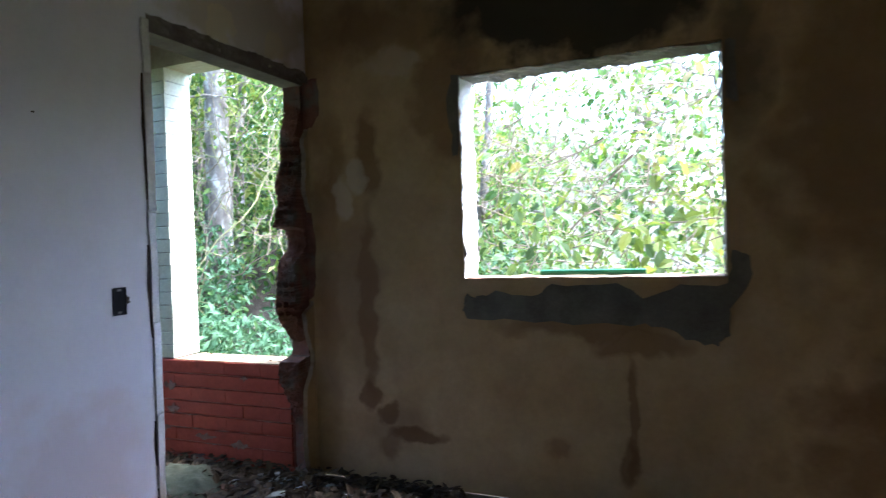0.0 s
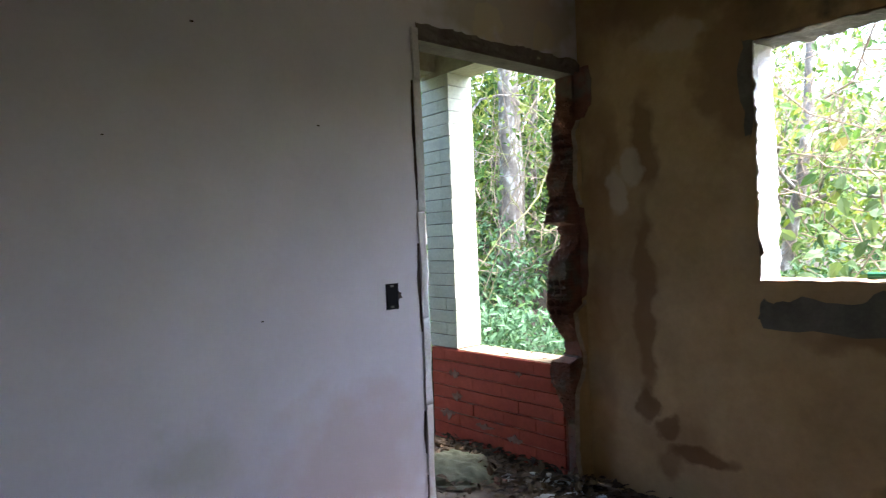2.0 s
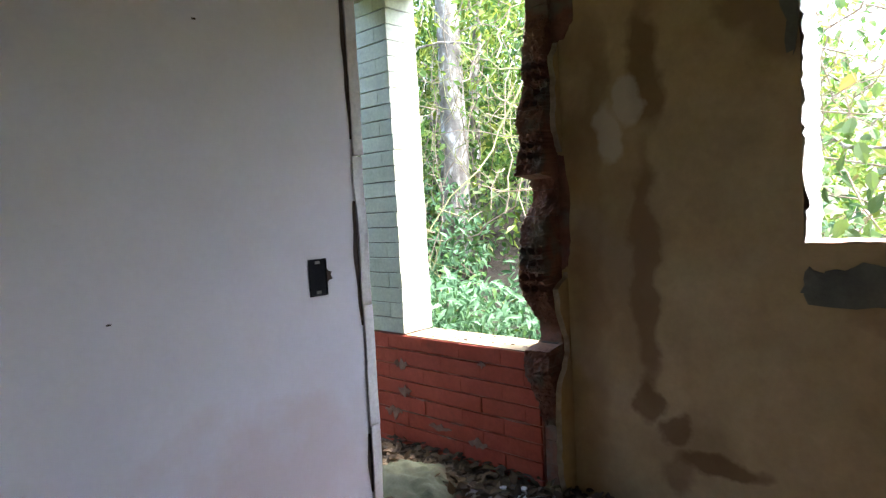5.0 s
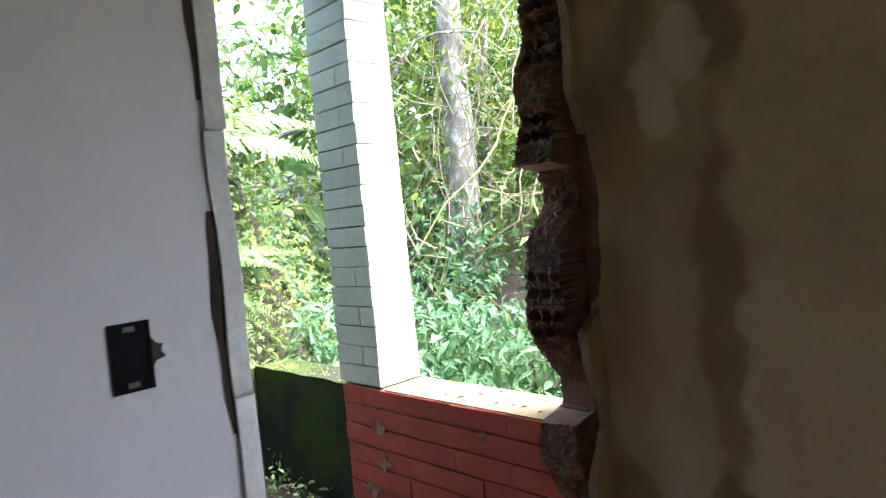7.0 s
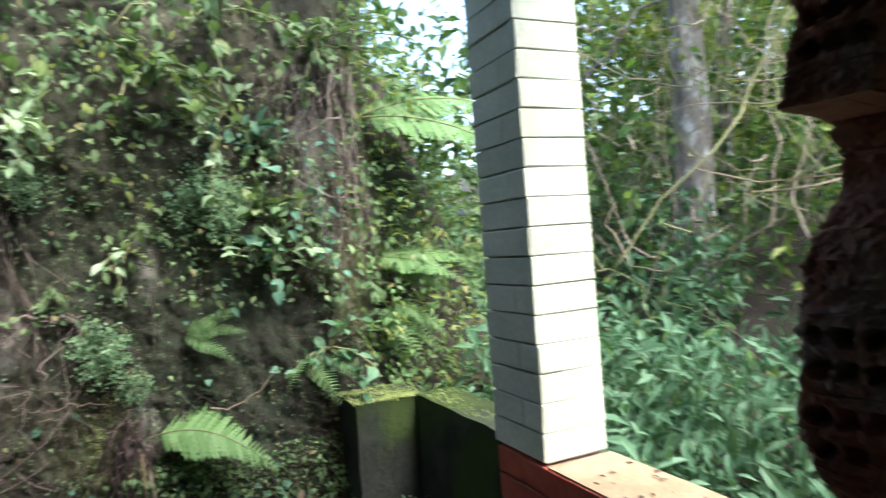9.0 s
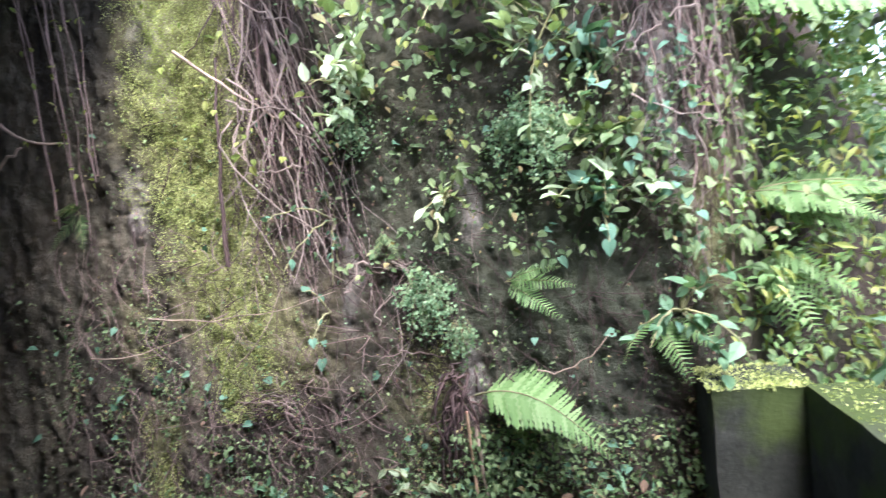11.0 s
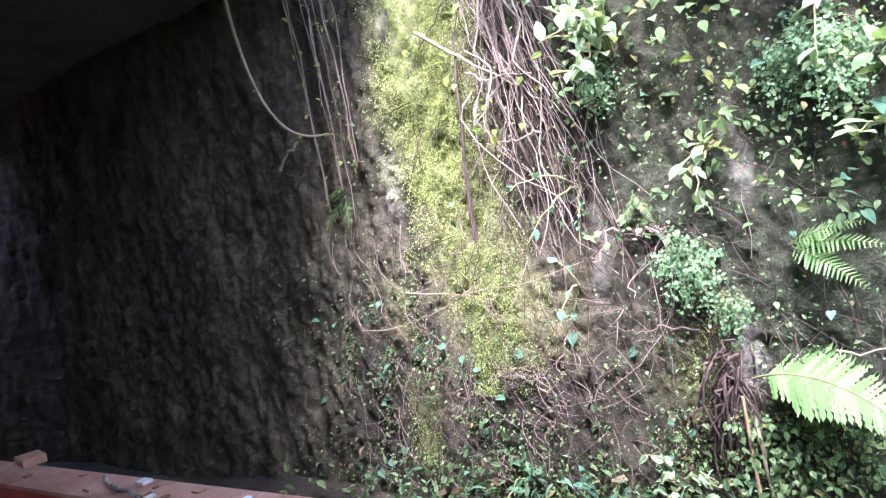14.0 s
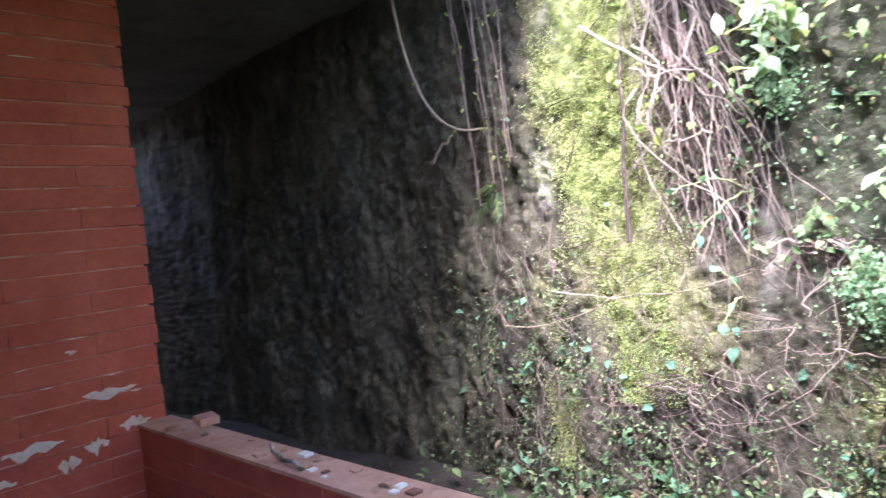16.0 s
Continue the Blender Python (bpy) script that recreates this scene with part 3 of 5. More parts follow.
solid("ground", ground(), M_SOIL, "dark soil with leaf litter", "ground", smooth=True)


def cliff_x(y, z):
    base = -4.85 - 0.05 * (z - 1.2) + 0.07 * wob(y, z, 0, 0.9, 1.7) + 0.045 * wob(y, z * 0.6, 0, 2.6, 5.1)
    if y > 2.95:
        base -= (y - 2.95) ** 2 * 3.0
    return base


def cliff():
    ys = np.concatenate([np.linspace(-6.2, -3.0, 60), np.linspace(-2.98, 4.0, 580)])
    zs = np.linspace(-0.3, 2.95, 230)
    v = [(cliff_x(y, z) + 0.03 * wob(y, z * 0.5, 0, 8, 2.2) + 0.026 * wob(y, z * 0.7, 0, 21, 9.2) + 0.017 * wob(y, z, 0, 45, 4.2) - (0.0 if z < 2.7 else (z - 2.7) ** 2 * 6), y, z) for y in ys for z in zs]
    k = len(zs)
    f = [(i * k + j, (i + 1) * k + j, (i + 1) * k + j + 1, i * k + j + 1) for i in range(len(ys) - 1) for j in range(k - 1)]
    return Geo().add(v, f)


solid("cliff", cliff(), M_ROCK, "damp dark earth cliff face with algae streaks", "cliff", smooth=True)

# low mossy concrete walls by the porch steps
def rough_block(x0, x1, y0, y1, z0, z1, seed=0, n=7, amp=0.012):
    g = Geo()
    for axis in range(3):
        for side in (0, 1):
            lo, hi = [x0, y0, z0], [x1, y1, z1]
            a, b = [i for i in range(3) if i != axis]
            pts = []
            for i in range(n):
                for j in range(n):
                    p = [0, 0, 0]
                    p[axis] = hi[axis] if side else lo[axis]
                    p[a] = lo[a] + (hi[a] - lo[a]) * i / (n - 1)
                    p[b] = lo[b] + (hi[b] - lo[b]) * j / (n - 1)
                    q = [p[k] + amp * wob(*p, 5.0, seed + 7.3 * k) for k in range(3)]
                    pts.append(q)
            f = [(i * n + j, (i + 1) * n + j, (i + 1) * n + j + 1, i * n + j + 1) for i in range(n - 1) for j in range(n - 1)]
            if (side == 1) == (axis == 1):
                f = [t[::-1] for t in f]
            g.add(pts, f)
    index, seen, v = {}, [], np.concatenate(g.v)
    for p in v:
        key = tuple(np.round(p, 5))
        if key not in index:
            index[key] = len(seen)
            seen.append(p)
        g.n = 0
    ids = [index[tuple(np.round(p, 5))] for p in v]
    return Geo().add(seen, [tuple(ids[i] for i in face) for face in g.f])


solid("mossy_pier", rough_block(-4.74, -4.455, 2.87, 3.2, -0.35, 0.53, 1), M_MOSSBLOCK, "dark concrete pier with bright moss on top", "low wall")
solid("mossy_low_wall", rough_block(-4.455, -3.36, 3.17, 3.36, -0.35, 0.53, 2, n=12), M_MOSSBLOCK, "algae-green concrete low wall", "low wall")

# ---- vegetation ----
def scatter_on_cliff(r, n, y0, y1, z0, z1, keep=None):
    out = []
    while len(out) < n:
        y, z = r.uniform(y0, y1), r.uniform(z0, z1)
        if keep is None or keep(y, z) > r.random():
            out.append((cliff_x(y, z), y, z))
    return np.array(out)


def outward(r, n, spread=0.7, way=(1, 0, 0), droop=0.4):
    d = np.asarray(way, float)[None] + r.normal(0, spread, (n, 3))
    d[:, 2] -= droop
    return unit(d)


def curve_pts(a, b, sag=(0, 0, 0), k=7, r=None, jit=0.0):
    t = np.linspace(0, 1, k)[:, None]
    p = np.asarray(a, float) * (1 - t) + np.asarray(b, float) * t + np.asarray(sag, float) * (4 * t * (1 - t))
    if r is not None:
        p[1:-1] += r.normal(0, jit, (k - 2, 3))
    return p


def fern_frond(g, stalk, base, way, length, width, droop, pinnae=22, r=None, bank=0.0):
    """One frond: an arching stalk with pairs of toothed pinnae that shrink to the tip."""
    base, way = np.asarray(base, float), unit(np.asarray(way, float))
    side = unit(np.cross(way, (0, 0, 1)))
    side = side * np.cos(bank) - unit(np.cross(side, way)) * np.sin(bank)
    t = np.linspace(0, 1, 14)
    line = base + way * (length * t)[:, None] + np.array([0, 0, -1.0]) * (droop * t ** 2)[:, None]
    stalk.tube(line, np.linspace(0.006, 0.0015, 14) * (length / 0.8), 5)
    at, ways, norms, sizes = [], [], [], []
    for i in range(pinnae):
        u = 0.12 + 0.88 * i / (pinnae - 1)
        p = base + way * (length * u) + np.array([0, 0, -1.0]) * droop * u ** 2
        tan = unit(way * length + np.array([0, 0, -1.0]) * 2 * droop * u)
        w = width * (0.25 + 0.75 * min(1, u / 0.3)) * (1 - max(0, u - 0.3) / 0.72) ** 0.8 + 0.01
        for s in (-1, 1):
            d = unit(side * s + tan * 0.35 + np.array([0, 0, -0.25]))
            up = unit(np.cross(tan, side * 1.0))
            at.append(p), ways.append(unit(d + (r.normal(0, 0.05, 3) if r is not None else 0))), norms.append(up), sizes.append(w)
    g.leaves("pinna", at, ways, norms, sizes)


def fern(base, fronds, label, mat=None, name="fern", bank=0.0):
    """fronds: (way, length, width, droop)."""
    top = thing(name, base, label, "fern", "ferns")
    for way, length, width, droop in fronds:
        g, s = Geo(), Geo()
        fern_frond(g, s, base, way, length, width, droop, 34 if length > 0.4 else 18, rng(int(length * 1000)), bank)
        fr = part("frond", g, mat or M_FERN, top)
        part("stalk", s, M_STALK, fr).matrix_parent_inverse = Matrix()
    return top


def bush(name, base, reach, stems, per_stem, size, kind, mat, label, seed, way=(0.6, 0, 0.5), spread=0.6, category="shrub", group="", thick=0.006):
    """Arching stems with leaves along them."""
    r = rng(seed)
    top = thing(name, base, label, category, group)
    s, g = Geo(), Geo()
    for i in range(stems):
        d = unit(np.asarray(way, float) + r.normal(0, spread, 3))
        L = reach * r.uniform(0.55, 1.1)
        pts = curve_pts(base, np.asarray(base) + d * L + np.array([0, 0, -0.25 * L]), (0, 0, 0.16 * L), 8, r, 0.02 * L)
        s, g = Geo(), Geo()
        s.tube(pts, np.linspace(thick, thick * 0.3, 8), 5)
        m = int(per_stem * r.uniform(0.7, 1.2))
        u = r.uniform(0.2, 1.0, m) * 7
        i0 = np.minimum(u.astype(int), 6)
        at = pts[i0] + (pts[i0 + 1] - pts[i0]) * (u - i0)[:, None]
        ways = unit(d + r.normal(0, 0.75, (m, 3)) - np.array([0, 0, 0.25]))
        norms = unit(np.array([0.35, 0.1, 1.0]) + r.normal(0, 0.35, (m, 3)))
        g.leaves(kind, at, ways, norms, size * r.uniform(0.6, 1.25, m))
        stem = part("stem", s, M_STALK, top)
        part("leaf_spray", g, mat, stem)["kind"] = "stuff"
    return top


# moss band on the cliff
def moss_keep(y, z):
    lo = np.interp(z, [0.4, 0.7, 1.1, 1.5, 2.4], [0.82, 0.78, 0.68, 0.54, 0.58])
    hi = np.interp(z, [0.4, 0.7, 1.1, 1.5, 2.4], [1.06, 1.11, 1.13, 1.05, 1.09])
    edge = min(y - lo, hi - y) + 0.1 * wob(y, z * 0.6, 0, 7, 3.3) + 0.05 * wob(y, z, 0, 19, 1.3)
    if edge > 0.05:
        return 1.0
    return max(0.0, 0.5 * (edge + 0.1) / 0.15)


r = rng(11)
g = Geo()
P = scatter_on_cliff(r, 62000, 0.36, 1.4, 0.4, 2.6, moss_keep)
P[:, 0] += r.uniform(0.0, 0.016, len(P)) + np.array([0.03 * wob(q[1], q[2] * 0.5, 0, 8, 2.2) + 0.026 * wob(q[1], q[2] * 0.7, 0, 21, 9.2) + 0.008 for q in P])
g.leaves("blade", P, outward(r, len(P), 0.8, (0.6, 0, 0.0), 0.5), outward(r, len(P), 0.4, (1, 0, 0.5), 0), r.uniform(0.005, 0.012, len(P)))
for y0, y1, z0, z1, n in ((0.4, 0.62, 0.05, 0.5, 1800), (0.4, 0.6, 0.6, 1.1, 900), (1.1, 1.4, 0.45, 0.9, 350), (1.65, 1.95, 0.1, 0.8, 1200)):
    P = scatter_on_cliff(r, n, y0, y1, z0, z1, lambda y, z: max(0, 0.35 + wob(y, z * 0.35, 0, 9, 8.8)) * (1 - abs(2 * (y - y0) / (y1 - y0) - 1)))
    P[:, 0] += r.uniform(0.002, 0.02, len(P))
    g.leaves("blade", P, outward(r, len(P), 0.8, (0.6, 0, 0.0), 0.5), outward(r, len(P), 0.4, (1, 0, 0.5), 0), r.uniform(0.005, 0.012, len(P)))
tagged(part("moss", g, M_MOSS), "thick yellow-green moss growing in a band down the cliff", "moss", "", "stuff")

# hanging roots
def root_curtain(name, y0, y1, z0, z1, n, seed, label, out=0.05, lean=0.04, fat=1.0):
    r = rng(seed)
    top = thing(name, (cliff_x((y0 + y1) / 2, z1), (y0 + y1) / 2, z1), label, "roots", "hanging roots")
    for i in range(n):
        g = Geo()
        # k sets depth and tone: shading put into colour, dark inside, pale outside
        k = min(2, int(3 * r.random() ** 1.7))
        ya = r.uniform(y0, y1)
        za = z1 - (z1 - z0) * (r.uniform(0.1, 0.7) if r.random() < 0.35 else 0)
        zb = z0 + (za - z0) * r.uniform(0, 0.75) ** 1.3
        yb = ya + lean * (za - zb) + r.normal(0, 0.08)
        m = 13
        zz = np.linspace(za, zb, m)
        bend = np.cumsum(np.cumsum(r.normal(0, 0.015, m)))
        yy = np.linspace(ya, yb, m) + bend - np.linspace(0, bend[-1] * 0.7, m) + r.normal(0, 0.006, m)
        if r.random() < 0.36:
            zz = za + (zb - za) * 0.25 * np.linspace(0, 1, m) + np.cumsum(r.normal(0, 0.012, m))
            yy = ya + r.choice([-1, 1]) * np.linspace(0, r.uniform(0.1, 0.3), m) + np.cumsum(r.normal(0, 0.01, m))
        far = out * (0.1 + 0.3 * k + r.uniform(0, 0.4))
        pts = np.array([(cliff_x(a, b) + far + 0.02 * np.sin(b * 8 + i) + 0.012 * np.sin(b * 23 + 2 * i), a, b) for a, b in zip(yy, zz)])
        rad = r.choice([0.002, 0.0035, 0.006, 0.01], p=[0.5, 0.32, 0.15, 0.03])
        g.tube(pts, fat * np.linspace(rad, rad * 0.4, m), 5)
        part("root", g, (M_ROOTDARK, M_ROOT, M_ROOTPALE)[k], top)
    return top


root_curtain("roots", 1.05, 1.36, 0.85, 2.6, 290, 21, "tangle of dry brown roots hanging down the cliff", 0.09, 0.13, 0.78)
root_curtain("roots", 2.72, 3.12, 0.75, 2.2, 170, 22, "curtain of thin pale hanging roots over the corner of the cliff", 0.1, fat=0.6)
root_curtain("roots", 1.6, 1.78, 0.4, 1.05, 60, 24, "dark hair-like roots hanging below a hollow in the cliff", 0.05, 0.02, 0.7)
root_curtain("roots", 1.0, 1.22, 0.22, 0.5, 38, 25, "reddish-brown tangle of fine roots low on the cliff", 0.06, 0.1, 0.6)
root_curtain("roots", 0.2, 2.9, 0.1, 1.3, 36, 23, "thin roots straggling over the damp earth", 0.03, fat=0.45)

# vines hanging in front of the cliff
r = rng(31)
vine = thing("hanging_vine", (-4.7, -0.4, 2.7), "bare curved vine hanging in front of the dark cliff", "vine")
t = np.linspace(0, 1, 16)
pts = np.stack([np.full(16, -4.7), -0.25 + 0.55 * t ** 1.7, 2.75 - 1.03 * (1 - (1 - t) ** 2.2)], 1)
part("stem", Geo().tube(pts, np.linspace(0.011, 0.005, 16), 6), M_TWIG, vine)
g = Geo()
for i in range(3, 16, 3):
    g.leaves("blade", [pts[i]] * 3, outward(r, 3, 0.8), outward(r, 3, 0.3, (0.3, 0, 1), 0), 0.03)
part("leaflet_cover", g, M_YELLOW, vine)["kind"] = "stuff"
for i in range(9):
    y = 0.12 + 0.036 * i + r.uniform(-0.02, 0.02)
    zb = r.uniform(1.25, 1.9)
    x = cliff_x(y, 2.0) + r.uniform(0.05, 0.16)
    v = thing("hanging_vine", (x, y, 2.8), "thin straight vine with sparse small leaves", "vine", "thin hanging vines")
    pts = curve_pts((x, y - 0.05, 2.8), (x, y + r.normal(0.03, 0.04), zb), (0, 0.02, 0), 10, r, 0.006)
    part("stem", Geo().tube(pts, r.uniform(0.0018, 0.0035), 5), M_ROOT, v)
    m = 9
    g = Geo().leaves("ovate", pts[r.integers(0, 10, m)] + r.normal(0, 0.012, (m, 3)), outward(r, m, 0.8, (0.5, 0, 0)), outward(r, m, 0.3, (0.3, 0, 1), 0), r.uniform(0.02, 0.038, m))
    part("leaflet_cover", g, M_YELLOW, v)["kind"] = "stuff"

# thin branches lying across the cliff
for k, (a, b, rad) in enumerate([((0.25, 0.74), (0.95, 0.9), 0.003), ((0.55, 0.9), (1.45, 0.95), 0.003), ((0.97, 0.66), (1.2, 0.98), 0.0035), ((0.85, 2.05), (1.25, 1.72), 0.008),
                                 ((0.97, 1.1), (1.03, 2.0), 0.011), ((2.0, 0.35), (2.02, 0.02), 0.009), ((2.27, 0.56), (2.56, 0.69), 0.0035), ((-0.15, 1.62), (0.02, 1.74), 0.011)]):
    pa, pb = ((cliff_x(*q) + 0.08, *q) for q in (a, b))
    tw = Geo().tube(curve_pts(pa, pb, (0.02, 0, -0.05 if rad < 0.006 else 0), 9, rng(40 + k), 0.006), np.linspace(rad, rad * 0.5, 9), 6)
    tagged(part("dry_branch", tw, M_TWIG if k != 4 else M_ROOTDARK), "thin dry branch lying against the cliff", "branch", "dry branches")

# creeping small leaves over the cliff
r = rng(51)
def creep(y, z):
    w = 0.5 + 0.9 * wob(y, z, 0, 1.6, 4.2)
    if 0.1 < y < 1.6 and z < 1.15 and moss_keep(y, z) == 0:
        return max(0.04, w) * max(0.12, 0.4 + 2.0 * wob(y, z * 0.4, 0, 8, 1.9))
    if y < 0.2:
        return max(0, 0.25 - 0.45 * abs(y)) * max(0, 1.3 - z) * w
    if z > 0.75 and moss_keep(y, z) > 0:
        return 0.05
    return max(0, w) * (0.8 if z < 0.35 else 0.22 if z < 1.0 else 0.2)


for mat, n, size, kind, label in ((M_LEAF, 6800, 0.018, "ovate", "tiny dull creeper leaves over the cliff foot"), (M_LEAF, 420, 0.034, "ovate", "small creeper leaves over the cliff foot"), (M_BLUE, 110, 0.042, "heart", "scattered bluish creeper leaves"), (M_DEADLEAF, 900, 0.022, "ovate", "dead leaves caught on the cliff")):
    P = scatter_on_cliff(r, n, -0.6, 3.1, -0.05, 1.9, creep)
    P[:, 0] += r.uniform(0.015, 0.06, len(P))
    g = Geo().leaves(kind, P, outward(r, n, 0.7, (0.5, 0, 0), 0.5), outward(r, n, 0.35, (0.8, 0.1, 0.7), 0), size * r.uniform(0.5, 1.2, n))
    tagged(part("creeper", g, mat), label, "creeper", "", "stuff")

# low ground cover along the cliff's foot
r = rng(61)
for mat, n, size, kind, label in ((M_LEAF, 2500, 0.038, "ovate", "low green ground cover at the cliff foot"), (M_LANCE, 1100, 0.05, "lance", "bright small plants at the cliff foot"), (M_DEADLEAF, 260, 0.05, "ovate", "fallen brown leaves")):
    y = r.uniform(-0.2, 3.4, n)
    x = -4.8 + r.uniform(0, 1, n) ** 1.6 * 1.3
    keep = r.random(n) < smooth(-0.2, 0.9, y)
    x, y = x[keep], y[keep]
    z = -0.1 + r.uniform(0.0, 0.22, len(x)) * (1.15 + (x + 4.8) * -0.7)
    P = np.stack([x, y, np.maximum(z, -0.08)], 1)
    m = len(P)
    g = Geo().leaves(kind, P, outward(r, m, 0.9, (0.3, 0, 0.2), 0.0), outward(r, m, 0.4, (0.3, 0, 1), 0), size * r.uniform(0.5, 1.3, m))
    tagged(part("ground_cover", g, mat), label, "ground cover", "", "stuff")

# bushes that grow out of the cliff: (name, y, z, reach, stems, leaves per stem, size, leaf, material, label)
for k, (nm, y, z, reach, stems, per, size, kind, mat, label) in enumerate([
    ("shrub", 1.68, 1.72, 0.48, 8, 10, 0.085, "ovate", M_PALELEAF, "leafy shrub with pale ovate leaves on the cliff"),
    ("shrub", 1.97, 1.3, 0.26, 5, 6, 0.065, "ovate", M_PALELEAF, "pale leafy sprig on the cliff"),
    ("shrub", 2.1, 2.1, 0.55, 10, 12, 0.079, "ovate", M_LEAF, "leafy shrub hanging from the cliff top"),
    ("shrub", 1.35, 2.25, 0.5, 9, 12, 0.079, "ovate", M_LEAF, "leafy shrub hanging from the cliff top"),
    ("shrub", 2.6, 1.2, 0.36, 7, 8, 0.08, "ovate", M_PALELEAF, "leafy creeper with broad leaves on the cliff"),
    ("shrub", 2.85, 0.75, 0.45, 9, 9, 0.079, "ovate", M_LANCE, "broad-leaved plant behind the mossy pier"),
    ("shrub", 2.45, 2.45, 0.6, 12, 13, 0.079, "ovate", M_LEAF, "leafy shrub on the cliff top"),
    ("shrub", 1.75, 2.6, 0.6, 12, 13, 0.079, "ovate", M_YELLOW, "sunlit shrub on the cliff top"),
    ("shrub", 1.0, 2.65, 0.5, 9, 12, 0.07, "ovate", M_YELLOW, "sunlit sprigs at the top of the moss"),
    ("shrub", 2.9, 2.3, 0.6, 12, 13, 0.075, "ovate", M_LEAF, "leafy shrub above the corner of the cliff"),
    ("shrub", 3.1, 2.75, 0.7, 13, 15, 0.079, "ovate", M_FOREST, "leafy shrub above the corner of the cliff"),
    ("shrub", 1.45, 1.25, 0.3, 5, 6, 0.044, "ovate", M_BLUE, "small bluish-leaved sprig among the roots"),
    ("shrub", 2.38, 1.85, 0.36, 8, 10, 0.08, "ovate", M_PALELEAF, "pale leafy shrub on the upper cliff"),
    ("shrub", 2.62, 1.45, 0.3, 7, 8, 0.075, "ovate", M_LEAF, "leafy creeper with drooping leaves on the cliff"),
    ("shrub", 1.05, 0.02, 0.22, 6, 6, 0.05, "ovate", M_LANCE, "low pale-leaved plant at the cliff foot"),
    ("shrub", 1.38, 0.0, 0.26, 7, 7, 0.055, "ovate", M_BLUE, "low bluish-leaved plant at the cliff foot"),
    ("shrub", 1.7, 0.05, 0.26, 6, 7, 0.05, "ovate", M_PALELEAF, "low pale-leaved plant at the cliff foot"),
    ("shrub", 2.45, 0.05, 0.22, 6, 7, 0.045, "ovate", M_LANCE, "low green plant at the cliff foot"),
    ("heart_leaf_vine", 1.47, 1.68, 0.1, 2, 2, 0.06, "heart", M_PALELEAF, "single pale heart-shaped leaves beside the roots"),
    ("heart_leaf_vine", 2.62, 1.72, 0.28, 5, 4, 0.09, "heart", M_BLUE, "vine with large bluish heart-shaped leaves"),
    ("heart_leaf_vine", 2.6, 1.2, 0.26, 5, 5, 0.06, "heart", M_BLUE, "vine with bluish heart-shaped leaves"),
    ("heart_leaf_vine", 1.4, 0.85, 0.2, 3, 3, 0.045, "heart", M_BLUE, "small vine with pale heart-shaped leaves"),
]):
    bush(nm, (cliff_x(y, z) + 0.02, y, z), reach, stems, per, size, kind, mat, label, 200 + k, (0.75, 0.0, 0.25), 0.6, "shrub" if nm == "shrub" else "vine", "cliff shrubs")

# maidenhair clumps
for k, (y, z, rad, n) in enumerate([(2.33, 1.5, 0.17, 1700), (1.84, 0.88, 0.13, 1100), (1.6, 1.62, 0.09, 500), (1.97, 0.7, 0.07, 300)]):
    r = rng(300 + k)
    c = np.array([cliff_x(y, z) + 0.06, y, z])
    top = thing("maidenhair_fern", tuple(c), "soft clump of fine green maidenhair leaves on the cliff", "fern", "maidenhair ferns")
    s, P = Geo(), []
    for i in range(30):
        d = unit(r.normal(0, 1, 3) * (0.5, 1, 1) + (0.5, 0, -0.25))
        pts = curve_pts(c + (0, 0, rad * 0.4), c + d * rad * (1, 1, 1.2), (0.03, 0, 0.05), 6)
        s.tube(pts, 0.0008, 4)
        u = r.uniform(0.25, 1, n // 30)
        P.append(c + (0, 0, rad * 0.4) + (d * rad * (1, 1, 1.2) - (0, 0, rad * 0.4)) * u[:, None] + r.normal(0, 0.017, (len(u), 3)))
    P = np.concatenate(P)
    part("stalk_tuft", s, M_STALK, top)["kind"] = "stuff"
    part("leaflet_cover", Geo().leaves("fan", P, outward(r, len(P), 0.5, (0.2, 0, -0.6), 0.2), outward(r, len(P), 0.25, (1.0, 0.1, 0.45), 0), r.uniform(0.009, 0.019, len(P))), M_MAIDEN, top)["kind"] = "stuff"

# ferns on the cliff and beyond
fern((cliff_x(2.0, 0.5) + 0.05, 2.0, 0.46), [((0.42, 0.8, 0.36), 0.62, 0.18, 0.4)], "bright green arching fern frond at the cliff foot", bank=0.65)
fern((cliff_x(2.15, 0.9) + 0.03, 2.17, 0.92), [((0.35, 0.9, 0.12), 0.3, 0.06, 0.06), ((0.4, 0.7, -0.35), 0.26, 0.06, 0.04), ((0.35, 0.9, 0.45), 0.27, 0.055, 0.06)], "small fern with three fronds on the cliff", bank=0.6)
fern((cliff_x(0.2, 1.3) + 0.02, 0.22, 1.42), [((0.4, 0.3, -0.6), 0.2, 0.05, 0.03), ((0.4, -0.3, -0.5), 0.2, 0.05, 0.03), ((0.5, 0.0, 0.2), 0.16, 0.05, 0.06)], "small bluish fern in the shade", M_LEAF, bank=0.8)
fern((cliff_x(1.72, 1.1) + 0.02, 1.66, 1.18), [((0.3, 0.4, -0.5), 0.13, 0.03, 0.02), ((0.3, -0.2, -0.6), 0.12, 0.03, 0.02)], "small dark fern on the cliff", M_LEAF)
fern((-4.95, 3.15, 1.18), [((0.3, 1.0, 0.25), 0.62, 0.16, 0.2), ((0.5, 0.7, 0.1), 0.5, 0.14, 0.2), ((0.2, 1.0, -0.2), 0.5, 0.13, 0.15)], "light green fern at the corner of the cliff", bank=0.5)
